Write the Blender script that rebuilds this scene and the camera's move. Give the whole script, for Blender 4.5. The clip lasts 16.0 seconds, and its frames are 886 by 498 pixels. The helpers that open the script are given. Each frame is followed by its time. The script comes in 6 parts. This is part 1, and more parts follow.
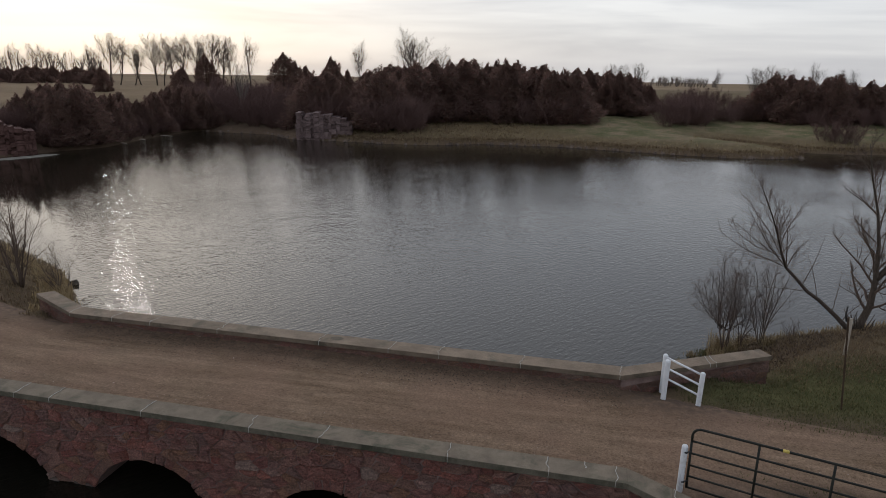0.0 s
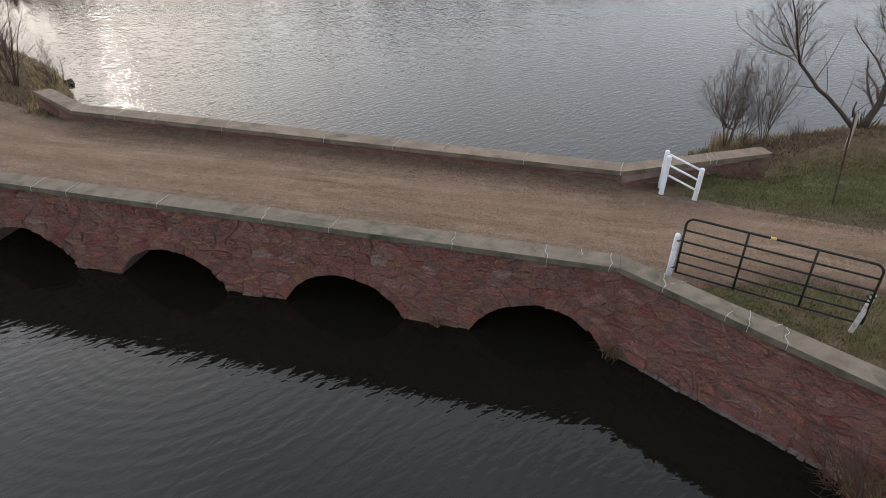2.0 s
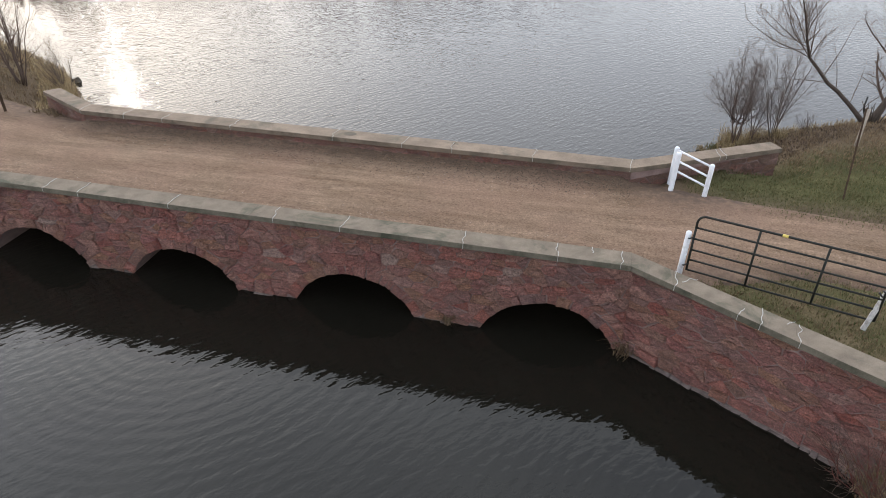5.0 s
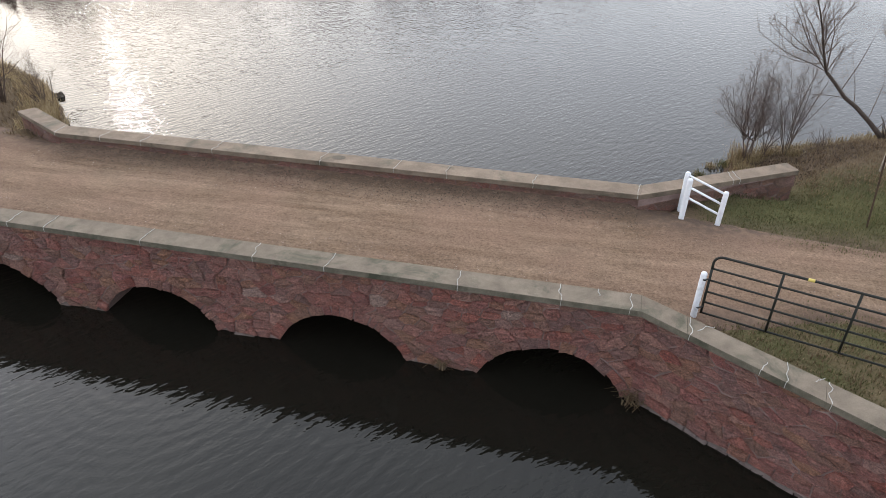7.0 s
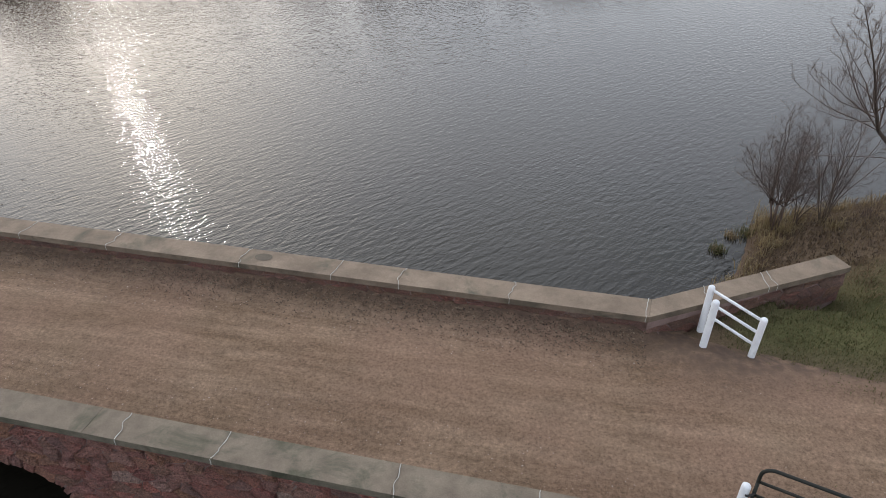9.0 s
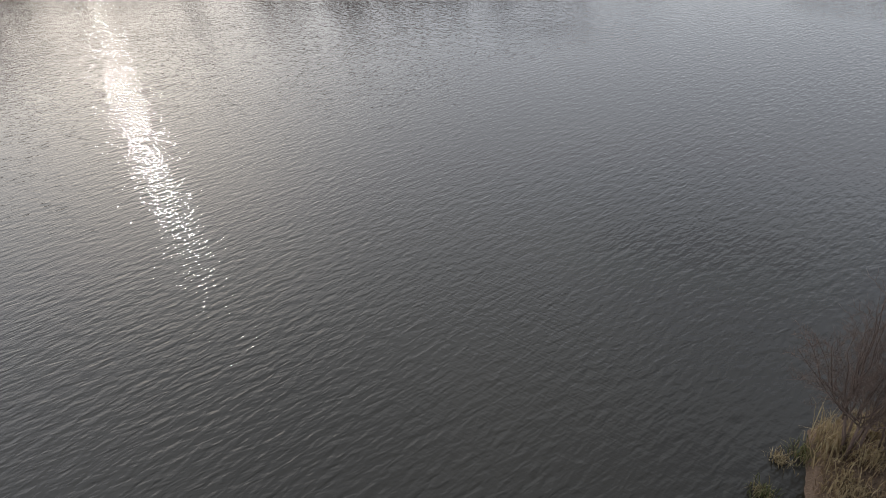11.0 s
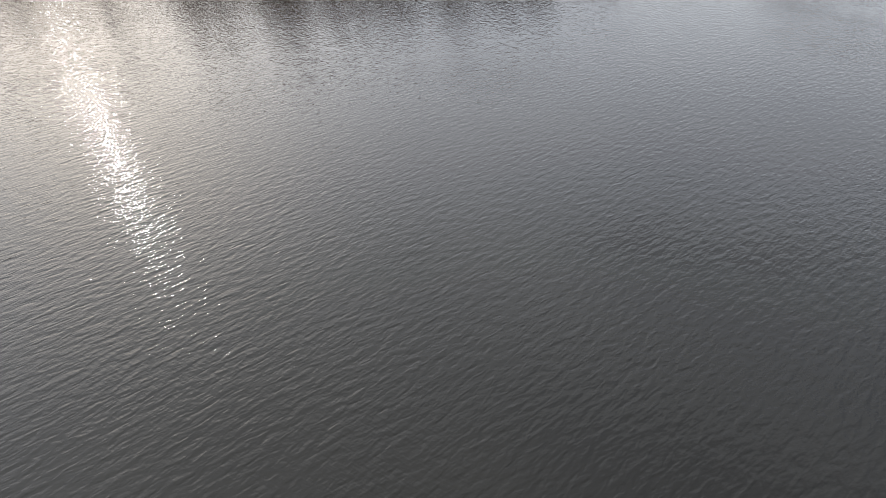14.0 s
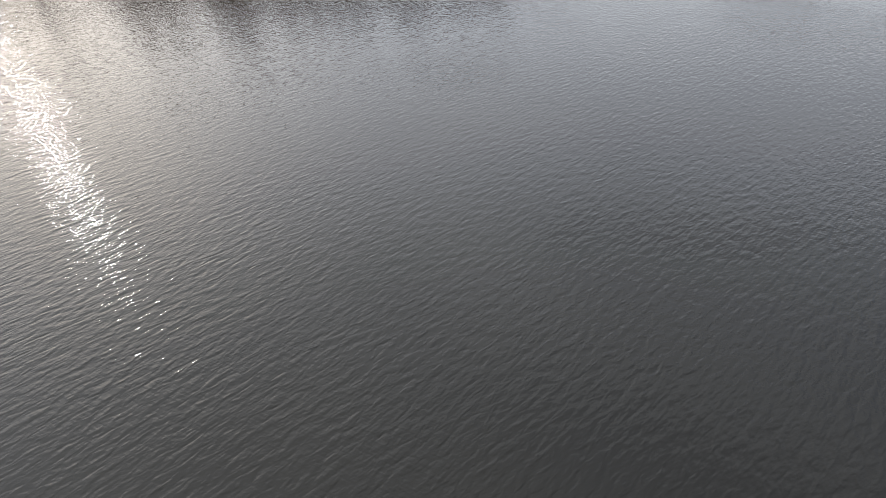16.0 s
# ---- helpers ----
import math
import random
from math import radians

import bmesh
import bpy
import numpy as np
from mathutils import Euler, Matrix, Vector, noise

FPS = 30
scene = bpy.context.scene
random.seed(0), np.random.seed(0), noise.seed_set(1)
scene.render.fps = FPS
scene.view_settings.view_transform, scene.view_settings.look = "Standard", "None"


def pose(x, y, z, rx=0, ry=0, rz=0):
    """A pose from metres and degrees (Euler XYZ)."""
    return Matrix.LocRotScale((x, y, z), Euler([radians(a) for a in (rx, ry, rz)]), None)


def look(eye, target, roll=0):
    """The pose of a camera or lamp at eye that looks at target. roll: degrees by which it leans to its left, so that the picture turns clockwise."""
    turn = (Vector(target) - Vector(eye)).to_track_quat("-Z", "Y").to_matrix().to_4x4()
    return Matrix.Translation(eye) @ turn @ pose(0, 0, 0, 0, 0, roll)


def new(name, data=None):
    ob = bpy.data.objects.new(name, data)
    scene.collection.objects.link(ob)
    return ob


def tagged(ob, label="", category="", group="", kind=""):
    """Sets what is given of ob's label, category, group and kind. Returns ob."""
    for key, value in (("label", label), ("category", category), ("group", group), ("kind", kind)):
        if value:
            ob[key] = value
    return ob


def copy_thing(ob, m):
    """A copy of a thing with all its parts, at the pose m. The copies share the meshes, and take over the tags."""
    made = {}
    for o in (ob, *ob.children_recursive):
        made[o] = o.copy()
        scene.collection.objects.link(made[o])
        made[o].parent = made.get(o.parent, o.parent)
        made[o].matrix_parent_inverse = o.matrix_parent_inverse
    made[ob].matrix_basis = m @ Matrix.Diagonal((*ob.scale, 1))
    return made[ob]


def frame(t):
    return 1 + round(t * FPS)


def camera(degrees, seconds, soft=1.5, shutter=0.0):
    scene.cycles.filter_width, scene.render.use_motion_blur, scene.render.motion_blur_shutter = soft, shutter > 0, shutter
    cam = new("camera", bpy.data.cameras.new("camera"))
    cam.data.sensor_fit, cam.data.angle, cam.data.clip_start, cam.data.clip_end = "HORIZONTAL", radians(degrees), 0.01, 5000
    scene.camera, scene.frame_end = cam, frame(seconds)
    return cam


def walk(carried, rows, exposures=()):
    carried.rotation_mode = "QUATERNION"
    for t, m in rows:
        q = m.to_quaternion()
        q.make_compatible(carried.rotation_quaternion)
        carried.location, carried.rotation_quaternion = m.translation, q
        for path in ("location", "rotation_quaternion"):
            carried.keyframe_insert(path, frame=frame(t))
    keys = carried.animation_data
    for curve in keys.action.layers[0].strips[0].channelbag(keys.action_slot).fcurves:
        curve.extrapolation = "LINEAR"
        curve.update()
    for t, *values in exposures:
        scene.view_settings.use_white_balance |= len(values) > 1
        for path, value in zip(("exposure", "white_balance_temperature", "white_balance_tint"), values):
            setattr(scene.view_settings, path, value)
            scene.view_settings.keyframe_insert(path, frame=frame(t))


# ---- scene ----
cam = camera(67.50, 16.0, soft=0.75)
PATH = [
    (0.0, look((0.497, -0.236, 9.646), (-0.195, 9.396, 7.049), 0.86)),
    (0.5, look((0.639, -0.362, 9.560), (-0.051, 9.100, 6.398), 0.87)),
    (1.0, look((0.639, -0.408, 9.517), (-0.014, 8.706, 5.455), 0.91)),
    (1.5, look((0.562, -0.444, 9.503), (-0.059, 8.329, 4.744), 0.90)),
    (2.0, look((0.450, -0.495, 9.474), (-0.141, 7.996, 4.225), 0.92)),
    (2.5, look((0.372, -0.540, 9.468), (-0.227, 7.887, 4.118), 0.81)),
    (3.0, look((0.335, -0.562, 9.492), (-0.281, 7.868, 4.149), 0.69)),
    (3.5, look((0.330, -0.574, 9.520), (-0.300, 7.856, 4.178), 0.59)),
    (6.0, look((0.298, -0.101, 9.649), (-0.356, 8.338, 4.323), 0.23)),
    (6.5, look((0.306, 0.311, 9.685), (-0.354, 8.745, 4.353), 0.12)),
    (7.0, look((0.377, 0.934, 9.681), (-0.303, 9.362, 4.343), -0.08)),
    (7.5, look((0.460, 1.776, 9.738), (-0.217, 10.187, 4.372), -0.25)),
    (8.0, look((0.609, 2.830, 9.772), (-0.077, 11.240, 4.405), -0.43)),
    (8.5, look((0.805, 4.157, 9.797), (0.116, 12.566, 4.430), -0.80)),
    (9.0, look((1.016, 5.694, 9.942), (0.320, 14.064, 4.513), -0.89)),
    (9.5, look((1.376, 7.373, 9.846), (0.611, 15.805, 4.524), -1.27)),
    (10.0, look((1.671, 9.366, 9.920), (0.915, 17.743, 4.510), -1.80)),
    (12.5, look((3.700, 20.000, 9.850), (3.140, 28.381, 4.424), -1.00)),
    (13.0, look((3.940, 21.600, 9.870), (3.425, 30.018, 4.497), -0.90)),
    (13.5, look((4.200, 22.100, 9.860), (3.721, 30.515, 4.479), -0.90)),
    (14.0, look((4.500, 22.200, 9.840), (4.203, 30.599, 4.421), -0.90)),
    (14.5, look((4.550, 22.350, 9.820), (4.576, 30.728, 4.361), -0.90)),
    (15.0, look((4.450, 22.450, 9.800), (4.575, 30.814, 4.320), -0.90)),
    (15.5, look((4.150, 22.700, 9.780), (4.366, 31.038, 4.264), -0.90)),
    (16.0, look((3.800, 23.050, 9.760), (4.130, 31.379, 4.235), -0.90)),
]
EXPOSURES = [(0.0, -1.39), (0.5, -1.36), (1.0, -1.0), (1.5, -0.81), (2.0, -0.53), (2.5, -0.21), (3.0, -0.05), (3.5, 0.0), (7.0, -0.02), (8.0, -0.14), (9.0, -0.43), (10.0, -0.45), (12.5, -0.26), (16.0, -0.23)]
walk(cam, PATH, EXPOSURES)

# ---- world and sun: thin bright overcast, hazy low sun ahead and to one side ----
SUN_AZ, SUN_EL = radians(-32.1), radians(21.0)
SUN_DIR = Vector((math.sin(SUN_AZ) * math.cos(SUN_EL), math.cos(SUN_AZ) * math.cos(SUN_EL), math.sin(SUN_EL)))


def node(tree, kind, **values):
    n = tree.nodes.new(kind)
    for key, value in values.items():
        if key in n.inputs:
            n.inputs[key].default_value = value
    return n


def make_world():
    world = bpy.data.worlds.new("overcast_sky")
    scene.world = world
    world.use_nodes = True
    t = world.node_tree
    t.nodes.clear()
    link = t.links.new
    sky = t.nodes.new("ShaderNodeTexSky")
    sky.sky_type, sky.sun_disc = "NISHITA", False
    sky.sun_elevation, sky.sun_rotation = SUN_EL, SUN_AZ
    sky.air_density, sky.dust_density = 1.0, 2.0
    scaled = t.nodes.new("ShaderNodeVectorMath")
    scaled.operation = "SCALE"
    scaled.inputs["Scale"].default_value = 0.2
    link(sky.outputs[0], scaled.inputs[0])
    co = t.nodes.new("ShaderNodeTexCoord")
    # streaks of cloud lie level: the height is stretched before the noise
    flat = t.nodes.new("ShaderNodeMapping")
    flat.inputs["Location"].default_value = (3.7, 1.2, 0.4)
    flat.inputs["Scale"].default_value = (1.6, 1.6, 17.0)
    flat.inputs["Rotation"].default_value = (0.03, 0.05, 0.0)
    link(co.outputs["Generated"], flat.inputs[0])
    streak = node(t, "ShaderNodeTexNoise", Scale=1.5, Detail=7.0, Roughness=0.55, Distortion=0.4)
    link(flat.outputs[0], streak.inputs["Vector"])
    ramp = t.nodes.new("ShaderNodeValToRGB")
    ramp.color_ramp.elements[0].position, ramp.color_ramp.elements[0].color = 0.38, (0.72, 0.73, 0.77, 1)
    ramp.color_ramp.elements[1].position, ramp.color_ramp.elements[1].color = 0.62, (1.0, 1.0, 1.0, 1)
    link(streak.outputs[0], ramp.inputs[0])
    # haze brightens and warms towards the veiled sun
    dot = t.nodes.new("ShaderNodeVectorMath")
    dot.operation = "DOT_PRODUCT"
    dot.inputs[1].default_value = SUN_DIR
    link(co.outputs["Generated"], dot.inputs[0])
    glow = t.nodes.new("ShaderNodeMapRange")
    glow.inputs["From Min"].default_value, glow.inputs["From Max"].default_value = 0.3, 1.0
    glow.inputs["To Min"].default_value, glow.inputs["To Max"].default_value = 0.0, 1.0
    link(dot.outputs["Value"], glow.inputs[0])
    # low haze evens the brightness out towards the rim
    split = t.nodes.new("ShaderNodeSeparateXYZ")
    link(co.outputs["Generated"], split.inputs[0])
    clear = t.nodes.new("ShaderNodeMapRange")
    clear.inputs["From Min"].default_value, clear.inputs["From Max"].default_value = 0.1, 0.6
    link(split.outputs[2], clear.inputs[0])
    even = t.nodes.new("ShaderNodeMix")
    even.inputs[2].default_value = 0.72
    link(clear.outputs[0], even.inputs[0])
    link(glow.outputs[0], even.inputs[3])
    tone = t.nodes.new("ShaderNodeMix")
    tone.data_type = "RGBA"
    tone.inputs[6].default_value, tone.inputs[7].default_value = (1.10, 1.17, 1.32, 1), (2.62, 2.62, 2.62, 1)
    link(even.outputs[0], tone.inputs[0])
    cloud = t.nodes.new("ShaderNodeMix")
    cloud.data_type, cloud.blend_type = "RGBA", "MULTIPLY"
    cloud.inputs[0].default_value = 1.0
    link(tone.outputs[2], cloud.inputs[6])
    link(ramp.outputs[0], cloud.inputs[7])
    back = node(t, "ShaderNodeBackground", Strength=1.0)
    # the cloud is thickest low over the rim of the sky
    dome = t.nodes.new("ShaderNodeValToRGB")
    stops = dome.color_ramp.elements
    stops.new(0.1), stops.new(0.2), stops.new(0.4), stops.new(0.6)
    for el, (p, g) in zip(stops, ((0.0, (0.97, 0.97, 0.97)), (0.10, (1.13, 1.13, 1.14)), (0.24, (1.16, 1.18, 1.22)), (0.46, (1.46, 1.50, 1.57)), (0.74, (1.27, 1.31, 1.35)), (1.0, (0.88, 0.92, 0.96)))):
        el.position, el.color = p, (*g, 1)
    link(split.outputs[2], dome.inputs[0])
    mix = t.nodes.new("ShaderNodeMix")
    mix.data_type = "RGBA"
    mix.inputs[0].default_value = 0.8
    link(scaled.outputs[0], mix.inputs[6])
    link(cloud.outputs[2], mix.inputs[7])
    shaped = t.nodes.new("ShaderNodeMix")
    shaped.data_type, shaped.blend_type = "RGBA", "MULTIPLY"
    shaped.inputs[0].default_value = 1.0
    link(mix.outputs[2], shaped.inputs[6])
    link(dome.outputs[0], shaped.inputs[7])
    link(shaped.outputs[2], back.inputs[0])
    out = t.nodes.new("ShaderNodeOutputWorld")
    link(back.outputs[0], out.inputs[0])


make_world()
sun_data = bpy.data.lights.new("sun", "SUN")
sun_data.energy, sun_data.angle, sun_data.color = 0.086, radians(1.1), (1.0, 0.96, 0.90)
sun = new("sun", sun_data)
sun.matrix_world = look(SUN_DIR * 100, (0, 0, 0))

# ---- materials ----
def material(name, rough=0.8, spec=0.3, metal=0.0):
    m = bpy.data.materials.new(name)
    m.use_nodes = True
    t = m.node_tree
    b = t.nodes["Principled BSDF"]
    b.inputs["Roughness"].default_value, b.inputs["Metallic"].default_value = rough, metal
    b.inputs["Specular IOR Level"].default_value = spec
    return m, t, b


def coords(t, scale=(1, 1, 1), rot=(0, 0, 0), space="Object"):
    co = t.nodes.new("ShaderNodeTexCoord")
    mp = t.nodes.new("ShaderNodeMapping")
    mp.inputs["Scale"].default_value, mp.inputs["Rotation"].default_value = scale, rot
    t.links.new(co.outputs[space], mp.inputs[0])
    return mp.outputs[0]


def crest_coords(t, turn, squeeze):
    """Coordinates turned so that crests lie along the given way, then squeezed across them."""
    first = coords(t, (1, 1, 1), (0, 0, -radians(turn)))
    mp = t.nodes.new("ShaderNodeMapping")
    mp.inputs["Scale"].default_value = (1.0, squeeze, 1.0)
    t.links.new(first, mp.inputs[0])
    return mp.outputs[0]


def noise_out(t, vec, scale, detail=4.0, rough=0.6, distort=0.0):
    n = node(t, "ShaderNodeTexNoise", Scale=scale, Detail=detail, Roughness=rough, Distortion=distort)
    t.links.new(vec, n.inputs["Vector"])
    return n.outputs[0]


def ramp_out(t, fac, stops):
    r = t.nodes.new("ShaderNodeValToRGB")
    e = r.color_ramp.elements
    while len(e) < len(stops):
        e.new(0.5)
    for el, (p, c) in zip(e, stops):
        el.position, el.color = p, (*c, 1)
    t.links.new(fac, r.inputs[0])
    return r.outputs[0]


def mix_out(t, fac, a, b, blend="MIX"):
    m = t.nodes.new("ShaderNodeMix")
    m.data_type, m.blend_type = "RGBA", blend
    for socket, value in ((m.inputs[0], fac), (m.inputs[6], a), (m.inputs[7], b)):
        if isinstance(value, (int, float)):
            socket.default_value = value
        elif isinstance(value, tuple):
            socket.default_value = (*value, 1)
        else:
            t.links.new(value, socket)
    return m.outputs[2]


def math_out(t, op, a, b=0.0):
    m = t.nodes.new("ShaderNodeMath")
    m.operation = op
    for socket, value in ((m.inputs[0], a), (m.inputs[1], b)):
        if isinstance(value, (int, float)):
            socket.default_value = value
        else:
            t.links.new(value, socket)
    return m.outputs[0]


def bump_out(t, height, strength, dist, normal=None):
    b = t.nodes.new("ShaderNodeBump")
    b.inputs["Strength"].default_value, b.inputs["Distance"].default_value = strength, dist
    t.links.new(height, b.inputs["Height"])
    if normal:
        t.links.new(normal, b.inputs["Normal"])
    return b.outputs[0]


def random_out(t):
    """One number for each piece, whether it is an object of its own or an island of a joined mesh."""
    a, b = t.nodes.new("ShaderNodeObjectInfo"), t.nodes.new("ShaderNodeNewGeometry")
    return math_out(t, "FRACT", math_out(t, "ADD", a.outputs["Random"], b.outputs["Random Per Island"]))


def speckled(name, dark, light, scale, rough=0.85, bump=0.01, fine=60.0, spec=0.25, stain=None, metal=0.0):
    """A plain worn surface: broad patches, fine grain and relief."""
    m, t, b = material(name, rough, spec, metal)
    v = coords(t)
    broad = noise_out(t, v, scale, 5.0, 0.65)
    grain = noise_out(t, v, fine, 3.0, 0.7)
    col = ramp_out(t, broad, [(0.3, dark), (0.7, light)])
    col = mix_out(t, 0.35, col, ramp_out(t, grain, [(0.3, (0.35, 0.35, 0.35)), (0.7, (0.75, 0.75, 0.75))]), "OVERLAY")
    if stain:
        spots = noise_out(t, v, scale * 0.45, 6.0, 0.7, 0.6)
        f = ramp_out(t, spots, [(0.52, (0, 0, 0)), (0.68, (1, 1, 1))])
        col = mix_out(t, f, col, stain)
    t.links.new(col, b.inputs["Base Color"])
    t.links.new(bump_out(t, grain, 0.6, bump), b.inputs["Normal"])
    return m


def make_water():
    m, t, b = material("pond_water", 0.03, 0.5)
    b.inputs["IOR"].default_value = 1.333
    v = coords(t)
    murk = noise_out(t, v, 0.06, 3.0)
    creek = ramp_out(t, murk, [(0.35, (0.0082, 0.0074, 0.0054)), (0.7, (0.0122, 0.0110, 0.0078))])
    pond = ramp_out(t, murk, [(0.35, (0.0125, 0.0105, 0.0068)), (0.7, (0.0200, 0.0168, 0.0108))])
    # wind ripples: two trains of short crests and a fine chop, weaker in the lee
    one = noise_out(t, crest_coords(t, 42, 2.9), 2.0, 1.4, 0.5, 0.4)
    two = noise_out(t, crest_coords(t, 54, 2.4), 2.7, 1.2, 0.5, 0.4)
    chop = noise_out(t, crest_coords(t, 24, 2.3), 7.0, 0.6, 0.5)
    # a third train, turned the other way, crosses them in broad patches
    three = noise_out(t, crest_coords(t, -32, 4.2), 2.9, 1.2, 0.45, 0.15)
    patch = ramp_out(t, noise_out(t, v, 0.055, 2.0, 0.5), [(0.48, (0, 0, 0)), (0.62, (1, 1, 1))])
    gust = noise_out(t, crest_coords(t, 20, 1.8), 0.04, 3.0, 0.55)
    calm = t.nodes.new("ShaderNodeMapRange")
    calm.inputs["From Min"].default_value, calm.inputs["From Max"].default_value = 0.33, 0.6
    calm.inputs["To Min"].default_value, calm.inputs["To Max"].default_value = 0.72, 1.1
    t.links.new(gust, calm.inputs[0])
    # the bridge shelters the creek below it
    split = t.nodes.new("ShaderNodeSeparateXYZ")
    t.links.new(coords(t, (1, 1, 1), (0, 0, radians(9.2))), split.inputs[0])
    lee = t.nodes.new("ShaderNodeMapRange")
    lee.inputs["From Min"].default_value, lee.inputs["From Max"].default_value = 10.0, 15.0
    lee.inputs["To Min"].default_value, lee.inputs["To Max"].default_value = 0.36, 1.0
    t.links.new(split.outputs[1], lee.inputs[0])
    h = math_out(t, "ADD", math_out(t, "MULTIPLY", one, 0.62), math_out(t, "MULTIPLY", two, 0.40))
    h = math_out(t, "ADD", h, math_out(t, "MULTIPLY", chop, 0.10))
    h = math_out(t, "ADD", h, math_out(t, "MULTIPLY", noise_out(t, crest_coords(t, 35, 1.8), 17.0, 0.0, 0.5), 0.032))
    h = math_out(t, "ADD", h, math_out(t, "MULTIPLY", math_out(t, "MULTIPLY", three, patch), 0.32))
    # glassy water off one shore; its edge fits the glint in the camera's view
    cove = t.nodes.new("ShaderNodeSeparateXYZ")
    t.links.new(coords(t, (1, 1, 1), (0, 0, radians(-31))), cove.inputs[0])
    glassy = t.nodes.new("ShaderNodeMapRange")
    glassy.inputs["From Min"].default_value, glassy.inputs["From Max"].default_value = -4.1, 0.1
    glassy.inputs["To Min"].default_value, glassy.inputs["To Max"].default_value = 0.08, 1.0
    t.links.new(math_out(t, "ADD", cove.outputs[0], math_out(t, "MULTIPLY", math_out(t, "SUBTRACT", gust, 0.5), 4.0)), glassy.inputs[0])
    open_water = t.nodes.new("ShaderNodeMapRange")
    open_water.inputs["From Min"].default_value, open_water.inputs["From Max"].default_value = 52.0, 72.0
    t.links.new(split.outputs[1], open_water.inputs[0])
    h = math_out(t, "MULTIPLY", math_out(t, "MULTIPLY", h, calm.outputs[0]), lee.outputs[0])
    # the far trees keep the wind off the water below them
    shelter = t.nodes.new("ShaderNodeMapRange")
    shelter.inputs["From Min"].default_value, shelter.inputs["From Max"].default_value = 68.0, 92.0
    shelter.inputs["To Min"].default_value, shelter.inputs["To Max"].default_value = 1.0, 0.55
    t.links.new(split.outputs[1], shelter.inputs[0])
    h = math_out(t, "MULTIPLY", h, shelter.outputs[0])
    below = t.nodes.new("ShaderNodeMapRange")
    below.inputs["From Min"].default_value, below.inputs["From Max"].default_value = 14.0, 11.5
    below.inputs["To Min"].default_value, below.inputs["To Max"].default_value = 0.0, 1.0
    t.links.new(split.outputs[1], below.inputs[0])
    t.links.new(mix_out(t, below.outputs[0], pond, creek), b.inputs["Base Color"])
    h = math_out(t, "MULTIPLY", h, math_out(t, "MAXIMUM", math_out(t, "MAXIMUM", glassy.outputs[0], open_water.outputs[0]), below.outputs[0]))
    # constant tilts of the normals, fitted to the camera's view of glint and reflections
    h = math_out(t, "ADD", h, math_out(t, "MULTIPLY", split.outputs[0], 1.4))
    # tilt towards the camera brightens the water by reflecting higher sky
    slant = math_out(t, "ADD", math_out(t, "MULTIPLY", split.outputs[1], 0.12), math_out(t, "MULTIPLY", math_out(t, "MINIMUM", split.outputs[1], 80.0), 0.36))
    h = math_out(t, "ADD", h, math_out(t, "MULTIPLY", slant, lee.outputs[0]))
    # slow rings spreading in the sheltered water
    far_off = coords(t)
    t.nodes[-1].inputs["Location"].default_value = (6.6, -11.3, 0.0)
    rings = t.nodes.new("ShaderNodeTexWave")
    rings.wave_type, rings.rings_direction = "RINGS", "Z"
    for key, value in (("Scale", 0.95), ("Distortion", 3.2), ("Detail", 2.0), ("Detail Scale", 0.6)):
        rings.inputs[key].default_value = value
    t.links.new(far_off, rings.inputs["Vector"])
    quiet = t.nodes.new("ShaderNodeMapRange")
    quiet.inputs["From Min"].default_value, quiet.inputs["From Max"].default_value = 10.0, 12.5
    quiet.inputs["To Min"].default_value, quiet.inputs["To Max"].default_value = 0.055, 0.0
    t.links.new(split.outputs[1], quiet.inputs[0])
    h = math_out(t, "ADD", h, math_out(t, "MULTIPLY", rings.outputs["Fac"], quiet.outputs[0]))
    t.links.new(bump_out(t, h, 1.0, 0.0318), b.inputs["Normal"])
    return m


